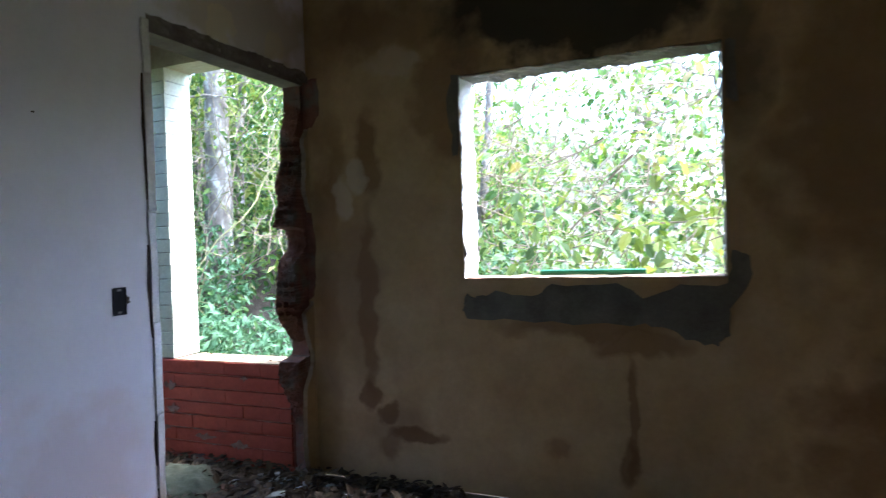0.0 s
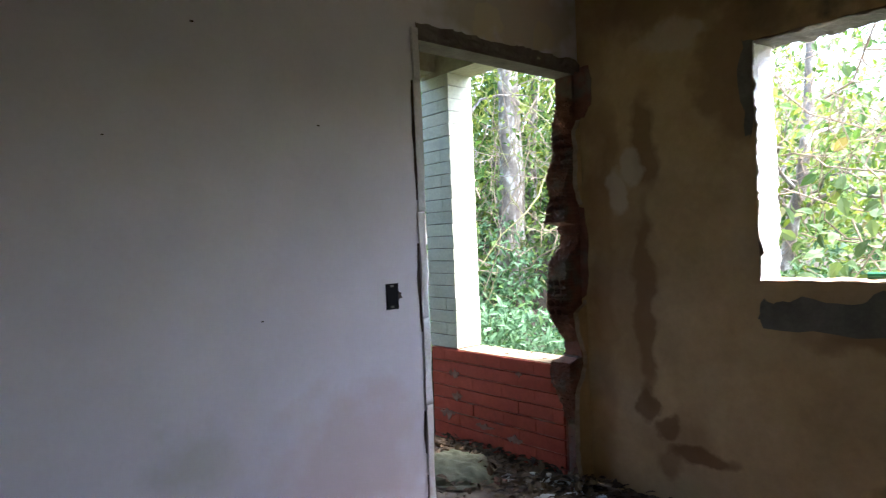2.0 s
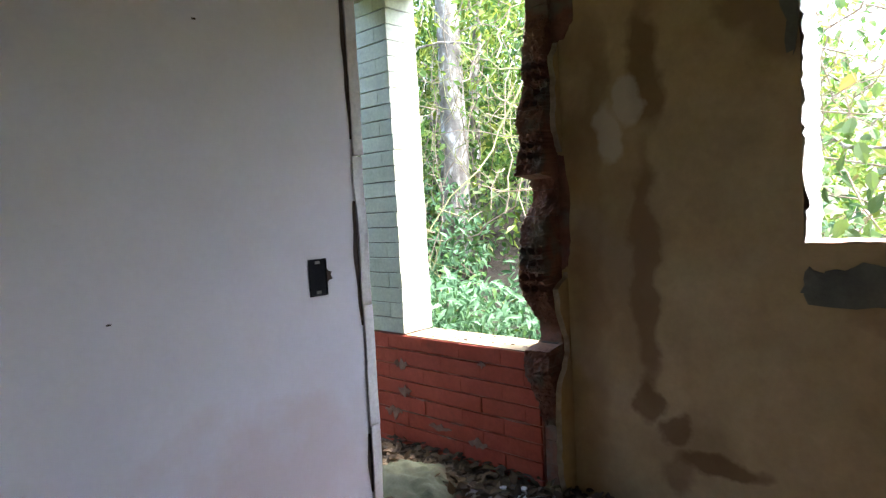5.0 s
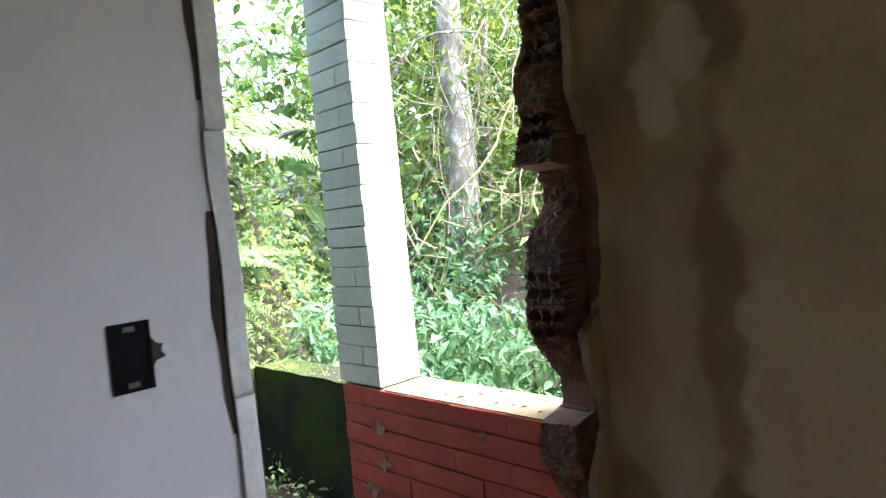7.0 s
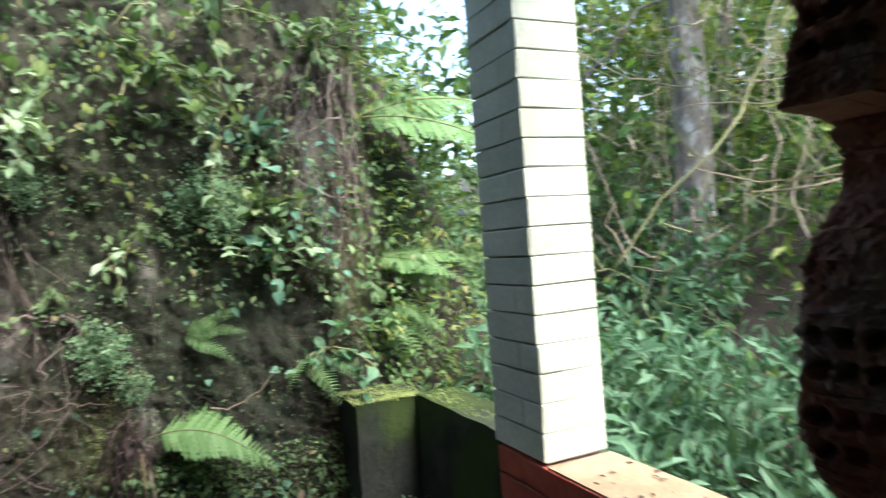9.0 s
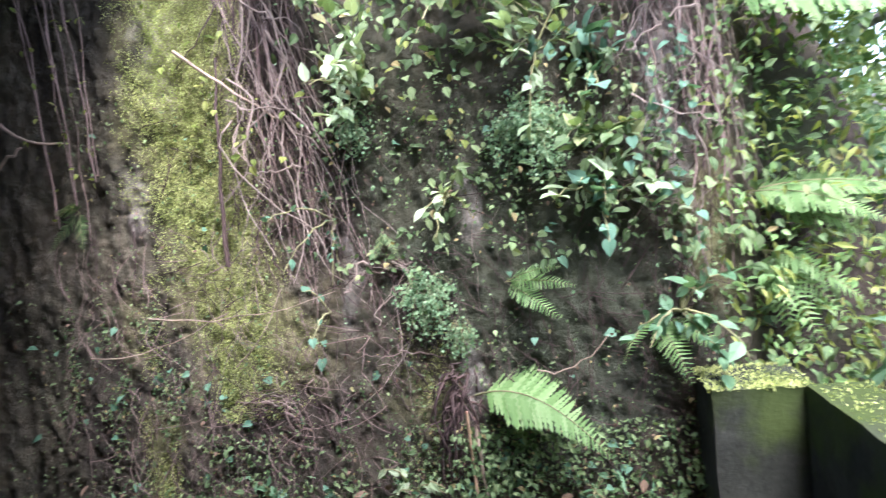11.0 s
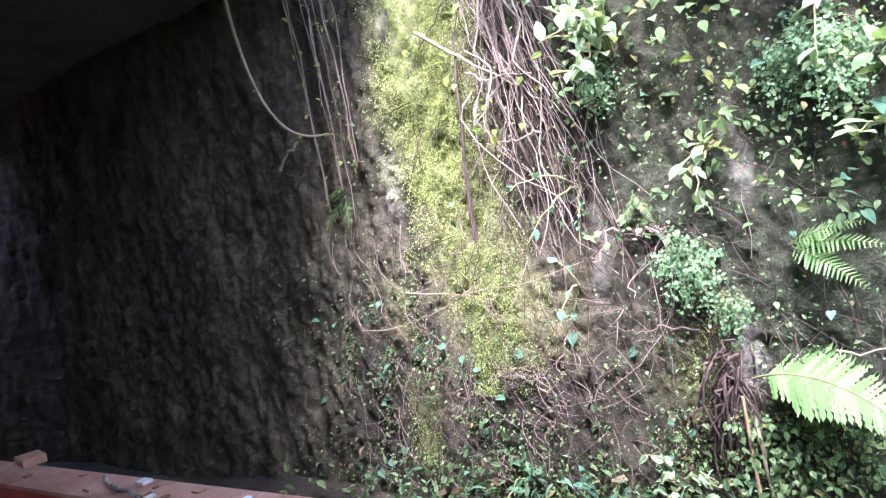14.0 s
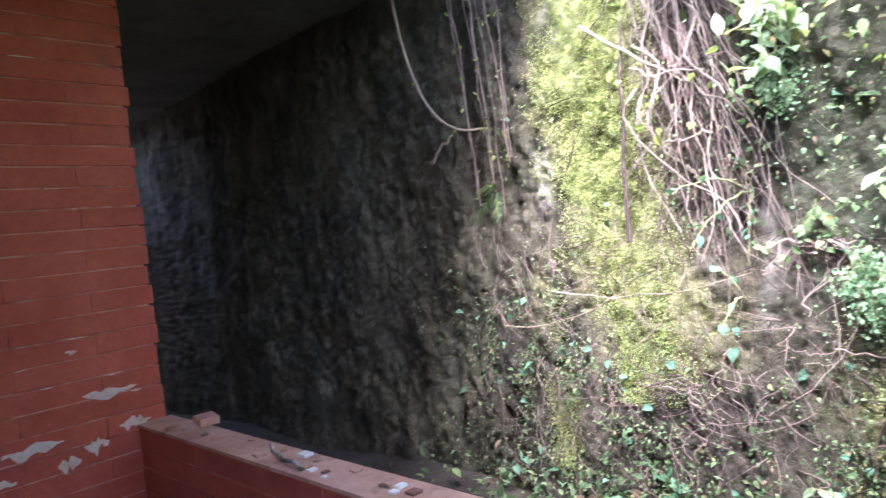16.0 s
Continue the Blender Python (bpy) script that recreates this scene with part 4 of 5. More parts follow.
fern((-4.98, 3.12, 1.95), [((0.15, 1.0, 0.45), 1.1, 0.24, 0.45), ((0.55, 1.0, 0.1), 0.95, 0.22, 0.4), ((-0.3, 1.0, 0.25), 1.0, 0.22, 0.35)], "large pale tree fern fronds over the corner of the cliff", bank=0.7)

fern((-4.9, 3.2, 0.95), [((0.35, 0.7, -0.5), 0.36, 0.09, 0.12), ((0.5, 0.3, -0.6), 0.34, 0.09, 0.1), ((0.2, 0.9, -0.3), 0.4, 0.1, 0.14), ((0.5, 0.6, -0.1), 0.34, 0.09, 0.14), ((0.3, 0.2, -0.8), 0.32, 0.08, 0.1)], "clump of small hanging ferns below the cliff corner", bank=0.6)
fern((-4.85, 2.75, 0.72), [((0.5, 0.6, 0.0), 0.3, 0.08, 0.12), ((0.6, 0.2, -0.2), 0.28, 0.08, 0.12), ((0.6, -0.4, 0.0), 0.26, 0.07, 0.12)], "small fern behind the concrete pier", bank=0.5)

# leaves that cover the upper cliff and its corner
for k, (mat, n, y0, y1, z0, z1, size, kind, label) in enumerate([
    (M_LEAF, 430, 1.25, 3.2, 1.0, 2.95, 0.062, "ovate", "dark leaves of creepers over the upper cliff"),
    (M_LEAF, 900, 1.45, 3.0, 1.0, 2.5, 0.04, "ovate", "small leaves of creepers on the cliff"),
    (M_BLUE, 70, 2.35, 2.95, 0.9, 1.9, 0.05, "heart", "bluish heart-shaped leaves on the cliff"),
    (M_LEAF, 800, 1.9, 2.95, -0.08, 0.35, 0.03, "ovate", "dense small plants at the cliff foot"),
    (M_YELLOW, 200, 0.7, 2.6, 1.5, 2.95, 0.05, "ovate", "lighter leaves of creepers over the upper cliff"),
    (M_MAIDEN, 350, 1.3, 3.1, 0.7, 2.4, 0.016, "fan", "fine small leaves over the cliff"),
    (M_LEAF, 450, 2.95, 4.0, 0.0, 2.95, 0.045, "ovate", "leaves covering the corner of the cliff"),
    (M_FERN, 200, 3.0, 4.0, 0.2, 2.95, 0.06, "lance", "light green leaves on the corner of the cliff"),
]):
    r = rng(700 + k)
    P = scatter_on_cliff(r, n, y0, y1, z0, z1, lambda y, z: max(0.02, 0.45 + 1.5 * wob(y, z, 0, 2.2, 6.0 + k)) * (0.12 if 1.7 < y < 2.8 and 0.5 < z < 1.05 + 0.2 * wob(y, z, 0, 5, 3.0) else 1.0))
    P[:, 0] += r.uniform(0.02, 0.16, n)
    g = Geo().leaves(kind, P, outward(r, n, 0.6, (0.45, 0.1, 0), 0.5), outward(r, n, 0.35, (0.8, 0.2, 0.7), 0), size * r.uniform(0.5, 1.25, n))
    tagged(part("creeper", g, mat), label, "creeper", "", "stuff")

# fine dead stems over the damp earth
r = rng(760)
g = Geo()
for i in range(700):
    y, z = r.uniform(0.15, 3.0), r.uniform(0.0, 1.9) * r.uniform(0.4, 1)
    a = r.normal(-1.2, 0.7)
    L = r.uniform(0.06, 0.3)
    yb, zb = y + L * np.cos(a), max(-0.05, z + L * np.sin(a))
    g.tube(curve_pts((cliff_x(y, z) + 0.035, y, z), (cliff_x(yb, zb) + r.uniform(0.03, 0.07), yb, zb), (r.uniform(0, 0.03), r.normal(0, 0.02), 0), 5), r.uniform(0.0007, 0.0022), 4)
tagged(part("dead_stems", g, M_ROOTDARK), "fine dead stems straggling over the cliff", "stems", "", "stuff")

g = Geo()
for i in range(280):
    y, z = r.uniform(0.1, 1.6), r.uniform(0.0, 1.3)
    a = r.normal(-1.3, 0.8)
    L = r.uniform(0.05, 0.24)
    yb, zb = y + L * np.cos(a), max(-0.05, z + L * np.sin(a))
    g.tube(curve_pts((cliff_x(y, z) + 0.045, y, z), (cliff_x(yb, zb) + r.uniform(0.04, 0.08), yb, zb), (r.uniform(0, 0.03), r.normal(0, 0.025), 0), 6), r.uniform(0.0007, 0.0024), 4)
tagged(part("dry_stems", g, M_ROOT), "fine pale dry stems straggling over the cliff foot", "stems", "", "stuff")

# moss cushions on the concrete walls
r = rng(770)
for box, n, mat, label in (((-4.75, -4.44, 2.86, 3.2), 2400, M_MOSS, "bright moss cushion on top of the concrete pier"), ((-4.44, -3.4, 3.19, 3.37), 700, M_MOSS, "pale moss along the top of the low wall")):
    P = np.stack([r.uniform(box[0], box[1], n), r.uniform(box[2], box[3], n), np.full(n, 0.527)], 1)
    tagged(part("moss", Geo().leaves("blade", P, outward(r, n, 0.6, (0, 0, 0.5), 0), outward(r, n, 0.6, (0.5, 0.3, 0.6), 0), r.uniform(0.006, 0.017, n)), mat), label, "moss", "", "stuff")

# dark old fern root with hanging dead stems, and a straw-coloured stalk
top = thing("fern_root", (cliff_x(1.94, 0.5) + 0.05, 1.94, 0.5), "dark dead fern root clump with hanging brown stems", "roots")
r = rng(780)
for i in range(46):
    a = np.array([cliff_x(1.94, 0.48) + r.uniform(-0.01, 0.06), 1.94 + r.normal(0, 0.035), 0.48 + r.normal(0, 0.09)])
    e = a + np.array([r.uniform(-0.02, 0.06), r.normal(-0.03, 0.07), -r.uniform(0.05, 0.4)])
    part("dead_stem", Geo().tube(curve_pts(a, e, (0.05, r.normal(0, 0.02), 0.03), 6, r, 0.006), r.uniform(0.002, 0.006), 5), M_ROOTDARK, top)
part("stalk", Geo().tube(curve_pts((cliff_x(1.97, 0.4) + 0.12, 1.97, 0.42), (cliff_x(1.97, 0.0) + 0.12, 1.985, 0.06), k=5), 0.006, 6), M_CAP, top, "straw-coloured dead stalk")

# scattered low leaves on the bare strip between the ledge and the cliff
r = rng(790)
n = 1500
P = np.stack([r.uniform(-4.85, -3.42, n), r.uniform(-0.6, 2.6, n), -0.1 + r.uniform(0, 0.1, n)], 1)
P = P[r.random(n) < 0.35 + 0.5 * smooth(-0.2, 1.0, P[:, 1])]
n = len(P)
tagged(part("ground_cover", Geo().leaves("ovate", P, outward(r, n, 0.9, (0.2, 0, 0.2), 0), outward(r, n, 0.35, (0.1, 0, 1), 0), r.uniform(0.03, 0.07, n)), M_LEAF), "low leaves beside the ledge", "ground cover", "", "stuff")
for i, (x, y) in enumerate(((-4.35, 0.75), (-4.3, 1.05), (-4.2, 2.3))):
    g = Geo().leaves("ovate", [(0, 0, 0)], [(1, 0.2, 0.05)], [(0, 0, 1)], 0.16)
    ob = tagged(part("fallen_leaf", g, M_CAP), "large pale dry leaf lying on the plants", "leaf", "fallen leaves")
    ob.matrix_basis = pose(x, y, 0.06, 5, -8, 40 * i)

# ---- the woods beyond the porch ----
def tree(base, height, radius, lean, seed, label, limbs=7, leaves=900, leaf=0.1, mat=None, crown=1.3, bark=None, limb_from=0.33):
    r = rng(seed)
    base = np.array([base[0], base[1], ground_z(base[0], base[1]) - 0.1])
    top = thing("tree", tuple(base), label, "tree", "trees of the wood")
    k = 12
    t = np.linspace(0, 1, k)[:, None]
    pts = base + t * np.array([lean[0], lean[1], height]) + np.cumsum(r.normal(0, 0.025, (k, 3)), 0) * (1, 1, 0)
    part("trunk", Geo().tube(pts, np.linspace(radius, radius * 0.45, k) * (1 + 0.25 * np.exp(-8 * t[:, 0])), 10), bark or M_BARK, top, smooth=True)
    g = Geo()
    for i in range(limbs):
        a = pts[r.integers(int(k * limb_from), k)]
        d = unit(np.array([*r.normal(0, 1, 2), r.uniform(0.1, 0.8)]))
        L = crown * r.uniform(0.6, 1.3)
        lp = curve_pts(a, a + d * L, (0, 0, 0.12 * L), 8, r, 0.04)
        limb = part("limb", Geo().tube(lp, np.linspace(radius * 0.3, 0.008, 8), 6), bark or M_BARK, top)
        m = leaves // limbs
        at = lp[r.integers(3, 8, m)] + r.normal(0, 0.24 * crown, (m, 3))
        g.leaves("blade", at, outward(r, m, 0.8, (0, 0, 0), 0.5), outward(r, m, 0.5, (0, 0, 1), 0), leaf * r.uniform(0.6, 1.3, m))
    part("crown", g, mat or M_FOREST, top)
    return top


tree((-5.75, 6.4), 6.0, 0.19, (-0.2, 0.2), 401, "slender tree with pale lichen on its bark", 7, 900)
tree((-6.3, 7.4), 6.0, 0.08, (0.2, 0.3), 402, "thin dark leafy forest tree", 7, 1000)
tree((-4.2, 6.6), 5.5, 0.06, (0.1, 0.3), 403, "thin leafy forest tree", 7, 1000)
tree((-6.6, 5.6), 5.0, 0.09, (0.3, 0.0), 404, "leaning leafy forest tree", 8, 1200, mat=M_YELLOW)
tree((-2.32, 5.9), 3.4, 0.07, (0.15, 0.3), 405, "brown leaning tree outside the window", 8, 700, mat=M_YELLOW)
tree((0.6, 6.6), 3.3, 0.07, (-0.4, 0.2), 406, "thin tree outside the window", 8, 900, mat=M_YELLOW)
tree((-3.3, 7.6), 4.4, 0.08, (0.2, 0.2), 407, "slender leafy forest tree", 8, 1400, mat=M_YELLOW)
tree((-7.6, 8.0), 6.0, 0.12, (0.2, 0.2), 408, "slender leafy forest tree", 9, 1800, leaf=0.13)
tree((-5.2, 9.5), 6.0, 0.12, (0.2, 0.2), 409, "slender leafy forest tree", 9, 1800, leaf=0.13, mat=M_YELLOW)

# two added trees, crowns kept above view, that hold skylight off the cliff
tree((-5.9, 5.0), 7.2, 0.1, (0.3, -0.3), 410, "tall tree added with its crown out of view to shade the cliff", 16, 9000, leaf=0.19, crown=1.9, limb_from=0.85)
tree((-7.2, 2.2), 5.0, 0.1, (0.9, 0.6), 411, "tree added on the cliff to block sky over the alley", 12, 5500, leaf=0.17, crown=1.7, limb_from=0.8)

# dense undergrowth in three belts
def undergrowth(n, x0, x1, y0, y1, h, size, kind, mat, label, seed, power=1.3, clump=0.45, slope=None):
    """Leaves over the ground; slope: no leaf higher than a line that rises with y."""
    r = rng(seed)
    x, y = r.uniform(x0, x1, n), r.uniform(y0, y1, n)
    dens = np.array([wob(a, b, 0, 0.9, seed * 0.37) for a, b in zip(x, y)])
    keep = r.random(n) < np.clip(0.55 + dens / clump * 0.8, 0.08, 1)
    x, y, dens = x[keep], y[keep], dens[keep]
    z = ground_z(x, y) + r.uniform(0, 1, len(x)) ** power * h * np.clip(0.7 + dens, 0.3, 1.4)
    P = np.stack([x, y, z], 1)
    if slope:
        P = P[z < 1.25 + slope * y]
    m = len(P)
    g = Geo().leaves(kind, P, outward(r, m, 0.9, (0.1, -0.4, 0.1), 0.35), outward(r, m, 0.45, (0.2, -0.5, 1), 0), size * r.uniform(0.55, 1.3, m))
    return tagged(part("undergrowth", g, mat), label, "undergrowth", "", "stuff")


undergrowth(8000, -4.9, -1.9, 3.5, 5.0, 0.85, 0.12, "lance", M_LANCE, "dense lance-leaved plants behind the parapet", 1)
undergrowth(9000, -6.0, -1.6, 4.6, 6.6, 1.35, 0.12, "lance", M_LANCE, "dense green undergrowth under the trees", 2)
undergrowth(9000, -9.0, -2.0, 6.0, 10.0, 2.4, 0.14, "blade", M_FOREST, "forest understorey leaves", 3, 1.0)
undergrowth(9000, -9.5, -4.0, 7.0, 12.0, 4.5, 0.17, "blade", M_YELLOW, "yellow-green leaves of the wood", 4, 0.8)
undergrowth(5000, -4.0, 4.0, 5.0, 9.0, 2.4, 0.13, "blade", M_YELLOW, "sunlit bushes outside the window", 5, 0.9, slope=0.33)
undergrowth(2500, -2.5, 3.0, 3.6, 5.2, 1.3, 0.11, "ovate", M_LEAF, "green bushes below the window", 6, 1.1)
undergrowth(4000, -8.5, -5.2, 3.6, 7.5, 1.5, 0.11, "ovate", M_LEAF, "leafy undergrowth on the slope", 7, 1.1)
undergrowth(7000, -9.0, -5.05, -6.5, 3.6, 1.6, 0.12, "ovate", M_FOREST, "bushes on top of the cliff", 8, 1.0)

# lianas and bare twigs that criss-cross the wood
def lianas(n, x0, x1, y0, y1, z0, z1, seed, mat, label, rad=(0.004, 0.014)):
    r = rng(seed)
    g = Geo()
    for i in range(n):
        a = np.array([r.uniform(x0, x1), r.uniform(y0, y1), 0])
        a[2] = ground_z(a[0], a[1]) + r.uniform(z0, z1)
        b = a + np.array([r.normal(0, 0.9), r.normal(0, 0.5), r.normal(0.5, 1.0)])
        q = r.uniform(*rad)
        g.tube(curve_pts(a, b, (r.normal(0, 0.15), 0, r.normal(-0.1, 0.2)), 9, r, 0.03), np.linspace(q, q * 0.4, 9), 5)
    return tagged(part("lianas", g, mat), label, "lianas", "", "stuff")


lianas(130, -6.0, -3.0, 4.8, 7.5, 0.6, 3.2, 501, M_TWIG, "tangled bare lianas between the trees", (0.003, 0.009))
lianas(60, -5.5, -3.0, 4.6, 6.5, 0.3, 2.6, 502, M_STALK, "yellowish bare stems leaning between the trees", (0.004, 0.01))
lianas(230, -2.2, 2.5, 4.3, 7.0, 0.6, 2.6, 503, M_TWIG, "pale tangled twigs outside the window", (0.003, 0.009))

undergrowth(9000, -8.0, -5.0, 3.4, 6.0, 1.1, 0.1, "ovate", M_LANCE, "broad-leaved plants on the slope behind the cliff", 9, 1.2)
undergrowth(9000, -12.0, -3.0, 8.5, 13.0, 6.0, 0.2, "blade", M_FOREST, "far leaves of the wood", 10, 0.8)
undergrowth(3500, -4.0, 6.0, 8.0, 13.0, 2.6, 0.2, "blade", M_YELLOW, "far sunlit leaves beyond the window", 12, 0.8, slope=0.33)


# leaves on the steep bank behind the cliff's corner
r = rng(801)
n = 14000
y, z = r.uniform(3.0, 5.4, n), r.uniform(-0.1, 3.4, n)
line = np.linspace(-5.0, -9.5, 120)
x = np.array([np.interp(c, ground_z(line, np.full(120, a)), line) for a, c in zip(y, z)])
P = np.stack([x + r.uniform(0.02, 0.5, n), y, z], 1)
for k, (mat, kind, size, label) in enumerate([(M_LEAF, "ovate", 0.05, "leafy cover on the bank behind the cliff corner"), (M_YELLOW, "lance", 0.065, "lance leaves on the bank"), (M_FERN, "ovate", 0.04, "small leaves on the bank behind the cliff corner")]):
    Q = P[k::3]
    g = Geo().leaves(kind, Q, outward(r, len(Q), 0.7, (0.5, 0.3, 0.1), 0.4), outward(r, len(Q), 0.4, (0.6, 0.1, 0.9), 0), size * r.uniform(0.6, 1.3, len(Q)))
    tagged(part("bank_cover", g, mat), label, "undergrowth", "", "stuff")
undergrowth(7000, -18.0, -6.0, 4.0, 16.0, 5.0, 0.34, "blade", M_FOREST, "far wood on the slope", 13, 0.7)

undergrowth(7000, -10.0, -4.5, 6.5, 10.5, 5.0, 0.12, "blade", M_YELLOW, "yellow-green leaves high in the wood", 14, 0.7)
undergrowth(4500, -3.5, 4.0, 6.0, 9.5, 4.5, 0.1, "blade", M_FOREST, "fine green leaves beyond the window", 15, 0.8, slope=0.33)
undergrowth(5000, -3.0, 5.0, 7.0, 11.0, 5.5, 0.12, "blade", M_FOREST, "high green leaves beyond the window", 16, 0.6, slope=0.33)

undergrowth(4500, -9.5, -5.0, 4.6, 8.5, 3.6, 0.11, "ovate", M_FOREST, "leafy green shrubs on the slope", 17, 0.8)
undergrowth(1500, -1.6, 3.0, 4.6, 6.5, 2.6, 0.1, "ovate", M_LEAF, "darker leafy sprays outside the window", 18, 0.8, slope=0.33)
undergrowth(900, -0.6, 2.5, 3.9, 5.4, 1.9, 0.13, "ovate", M_YELLOW, "broad sunlit leaves near the window", 19, 0.7, slope=0.33)

undergrowth(2600, -2.2, 3.0, 5.0, 7.5, 4.4, 0.1, "ovate", M_FOREST, "high leafy sprays outside the window", 20, 0.6, slope=0.33)
undergrowth(9000, -17.0, -5.0, 9.5, 13.5, 7.5, 0.24, "blade", M_FOREST, "dense far wood on the slope", 21, 0.7)
undergrowth(5000, -8.5, -4.6, 6.2, 9.0, 4.2, 0.11, "blade", M_FOREST, "thick mid-green leaves between the trunks", 22, 0.8)
undergrowth(5200, -2.6, 3.2, 5.4, 8.0, 3.3, 0.1, "ovate", M_FOREST, "leafy sprays hanging high outside the window", 23, 0.32, slope=0.35)
lianas(170, -2.2, 2.5, 4.4, 6.2, 1.2, 3.0, 504, M_TWIG, "fine pale twigs high outside the window", (0.002, 0.007))

# leaning branch and a spill of stones on the bank
tagged(part("leaning_branch", Geo().tube(curve_pts((-6.9, 4.2, 1.9), (-5.2, 4.25, 2.08), (0, 0, 0.06), 9, rng(820), 0.02), np.linspace(0.035, 0.02, 9), 8), M_BARK), "mossy bare branch leaning across the bank", "branch", "dry branches")
r = rng(821)
for i in range(44):
    y = 4.25 + r.normal(0, 0.12)
    x = -6.12 + r.normal(0, 0.16)
    q = r.uniform(0.02, 0.06)
    z = float(ground_z(x, y)) + 0.55 * r.random()
    tagged(part("stone", rough_block(x - q, x + q, y - q, y + q * 0.8, z - q * 0.6, z + q * 0.6, 830 + i, 4, q * 0.5), (M_SHARD, M_MORTAR, M_DULLGREY, M_CLAY)[i % 4]), "stone of the spill on the bank", "stone", "stones on the bank")

# ---- loose things and small details ----
# door trim: thin white board on the wall's edge with a dark gap beside it
trim = thing("door_trim", (XW, DOOR0, 0), "cracked white painted door trim coming off the wall", "trim", kind="structure")
for z0, z1 in ((0.0, 0.62), (0.624, 0.985), (0.99, 1.43), (1.434, 1.985), (1.99, 2.2)):
    r = rng(int(z0 * 100))
    q = rough_block(XW - 0.09, XW + 0.004 + r.uniform(0, 0.005), DOOR0, DOOR0 + 0.03 + r.uniform(0, 0.008), z0, z1, z0 * 7, 14, 0.007)
    part("trim_board", q, M_TRIM, trim, smooth=True)
# flat dark strips on the wall paint the shade inside the gap
for z0, z1, wide in ((0.02, 0.33, 0.005), (0.42, 0.6, 0.008), (0.93, 1.3, 0.013), (1.48, 1.98, 0.011)):
    zs = np.linspace(z0, z1, 14)
    half = wide * np.sin(np.linspace(0.25, 2.9, 14)) * (0.8 + 0.2 * np.sin(zs * 40))
    mid = DOOR0 - 0.006 + 0.003 * np.sin(zs * 9)
    v = [(XW + 0.002, c - h, z) for c, h, z in zip(mid, half, zs)] + [(XW + 0.002, c + 0.008, z) for c, z in zip(mid, zs)]
    part("crack", Geo().add(v, [(i, i + 14, i + 15, i + 1) for i in range(13)]), M_ROOTDARK, trim, "flat dark strip for the shade in the crack behind the trim")

# switch box without its cover
sw = thing("switch_box", (XW, 1.755, 1.09), "empty black electrical switch box in the white wall", "switch box")
sy, sz = 1.755, 1.09
g = Geo()
for a in ((sy - 0.03, sy - 0.026, sz - 0.052, sz + 0.052), (sy + 0.026, sy + 0.03, sz - 0.052, sz + 0.052), (sy - 0.026, sy + 0.026, sz - 0.052, sz - 0.048), (sy - 0.026, sy + 0.026, sz + 0.048, sz + 0.052)):
    g.box(XW + 0.0005, XW + 0.004, *a)
part("rim", g, M_BLACK, sw)
part("cavity", Geo().box(XW + 0.0005, XW + 0.0015, sy - 0.026, sy + 0.026, sz - 0.048, sz + 0.048), M_BLACK, sw)
for s in (-1, 1):
    part("screw_tab", Geo().box(XW + 0.001, XW + 0.003, sy - 0.008, sy + 0.008, sz + s * 0.042 - 0.004, sz + s * 0.042 + 0.004), M_CEMENT, sw)

# broken plaster beside the switch: a flat patch with the hole's shade as colour
part("broken_plaster", Geo().add([(XW + 0.001, sy + 0.03, sz + 0.026), (XW + 0.001, sy + 0.038, sz + 0.015), (XW + 0.001, sy + 0.048, sz + 0.012), (XW + 0.001, sy + 0.044, sz + 0.002), (XW + 0.001, sy + 0.051, sz - 0.008), (XW + 0.001, sy + 0.036, sz - 0.012), (XW + 0.001, sy + 0.03, sz - 0.022)], [(0, 6, 5, 4, 3, 2, 1)]), M_ROOTDARK, sw, "small flat dark patch for the shade in the broken hole beside the box")


def plate(outline, y0, y1, seed, amp=0.012, k=5):
    """A rough-edged flat patch on the north wall from a coarse outline in x and z."""
    r = rng(seed)
    pts = []
    for (ax, az), (bx, bz) in zip(outline, outline[1:] + outline[:1]):
        for i in range(k):
            t = i / k
            pts.append((ax + (bx - ax) * t + r.uniform(-amp, amp), az + (bz - az) * t + r.uniform(-amp, amp)))
    m = len(pts)
    v = [(x, y0, z) for x, z in pts] + [(x, y1, z) for x, z in pts]
    f = [tuple(range(m))] + [(i, (i + 1) % m, m + (i + 1) % m, m + i) for i in range(m)]
    return Geo().add(v, f)


# window surround: cement below and at the corners, crumbled edges
surround = thing("window_surround", (-0.55, YW, 1.0), "rough grey cement left round the torn-out window frame", "window surround", kind="structure")
part("cement_patch", plate([(-1.15, 1.0), (-1.18, 0.93), (-1.15, 0.885), (-0.9, 0.875), (-0.53, 0.865), (-0.3, 0.87), (-0.2, 0.85), (-0.1, 0.8), (0.0, 0.785), (0.045, 0.83), (0.05, 0.95), (0.14, 1.08), (0.14, 1.17), (0.06, 1.2), (0.05, 1.05), (-0.15, 1.045), (-0.3, 0.99), (-0.42, 1.05), (-0.72, 1.05), (-0.82, 0.99), (-1.0, 1.015), (-1.1, 0.985)], YW - 0.005, YW + 0.01, 1, 0.009, 4), M_CEMENT, surround)
part("cement_patch", plate([(-1.2, 2.12), (-1.23, 1.95), (-1.2, 1.7), (-1.17, 1.7), (-1.17, 2.1)], YW - 0.004, YW + 0.01, 2), M_CEMENT, surround)
part("cement_patch", plate([(0.05, 2.1), (0.05, 1.85), (0.1, 1.82), (0.1, 2.08)], YW - 0.004, YW + 0.01, 4), M_CEMENT, surround)


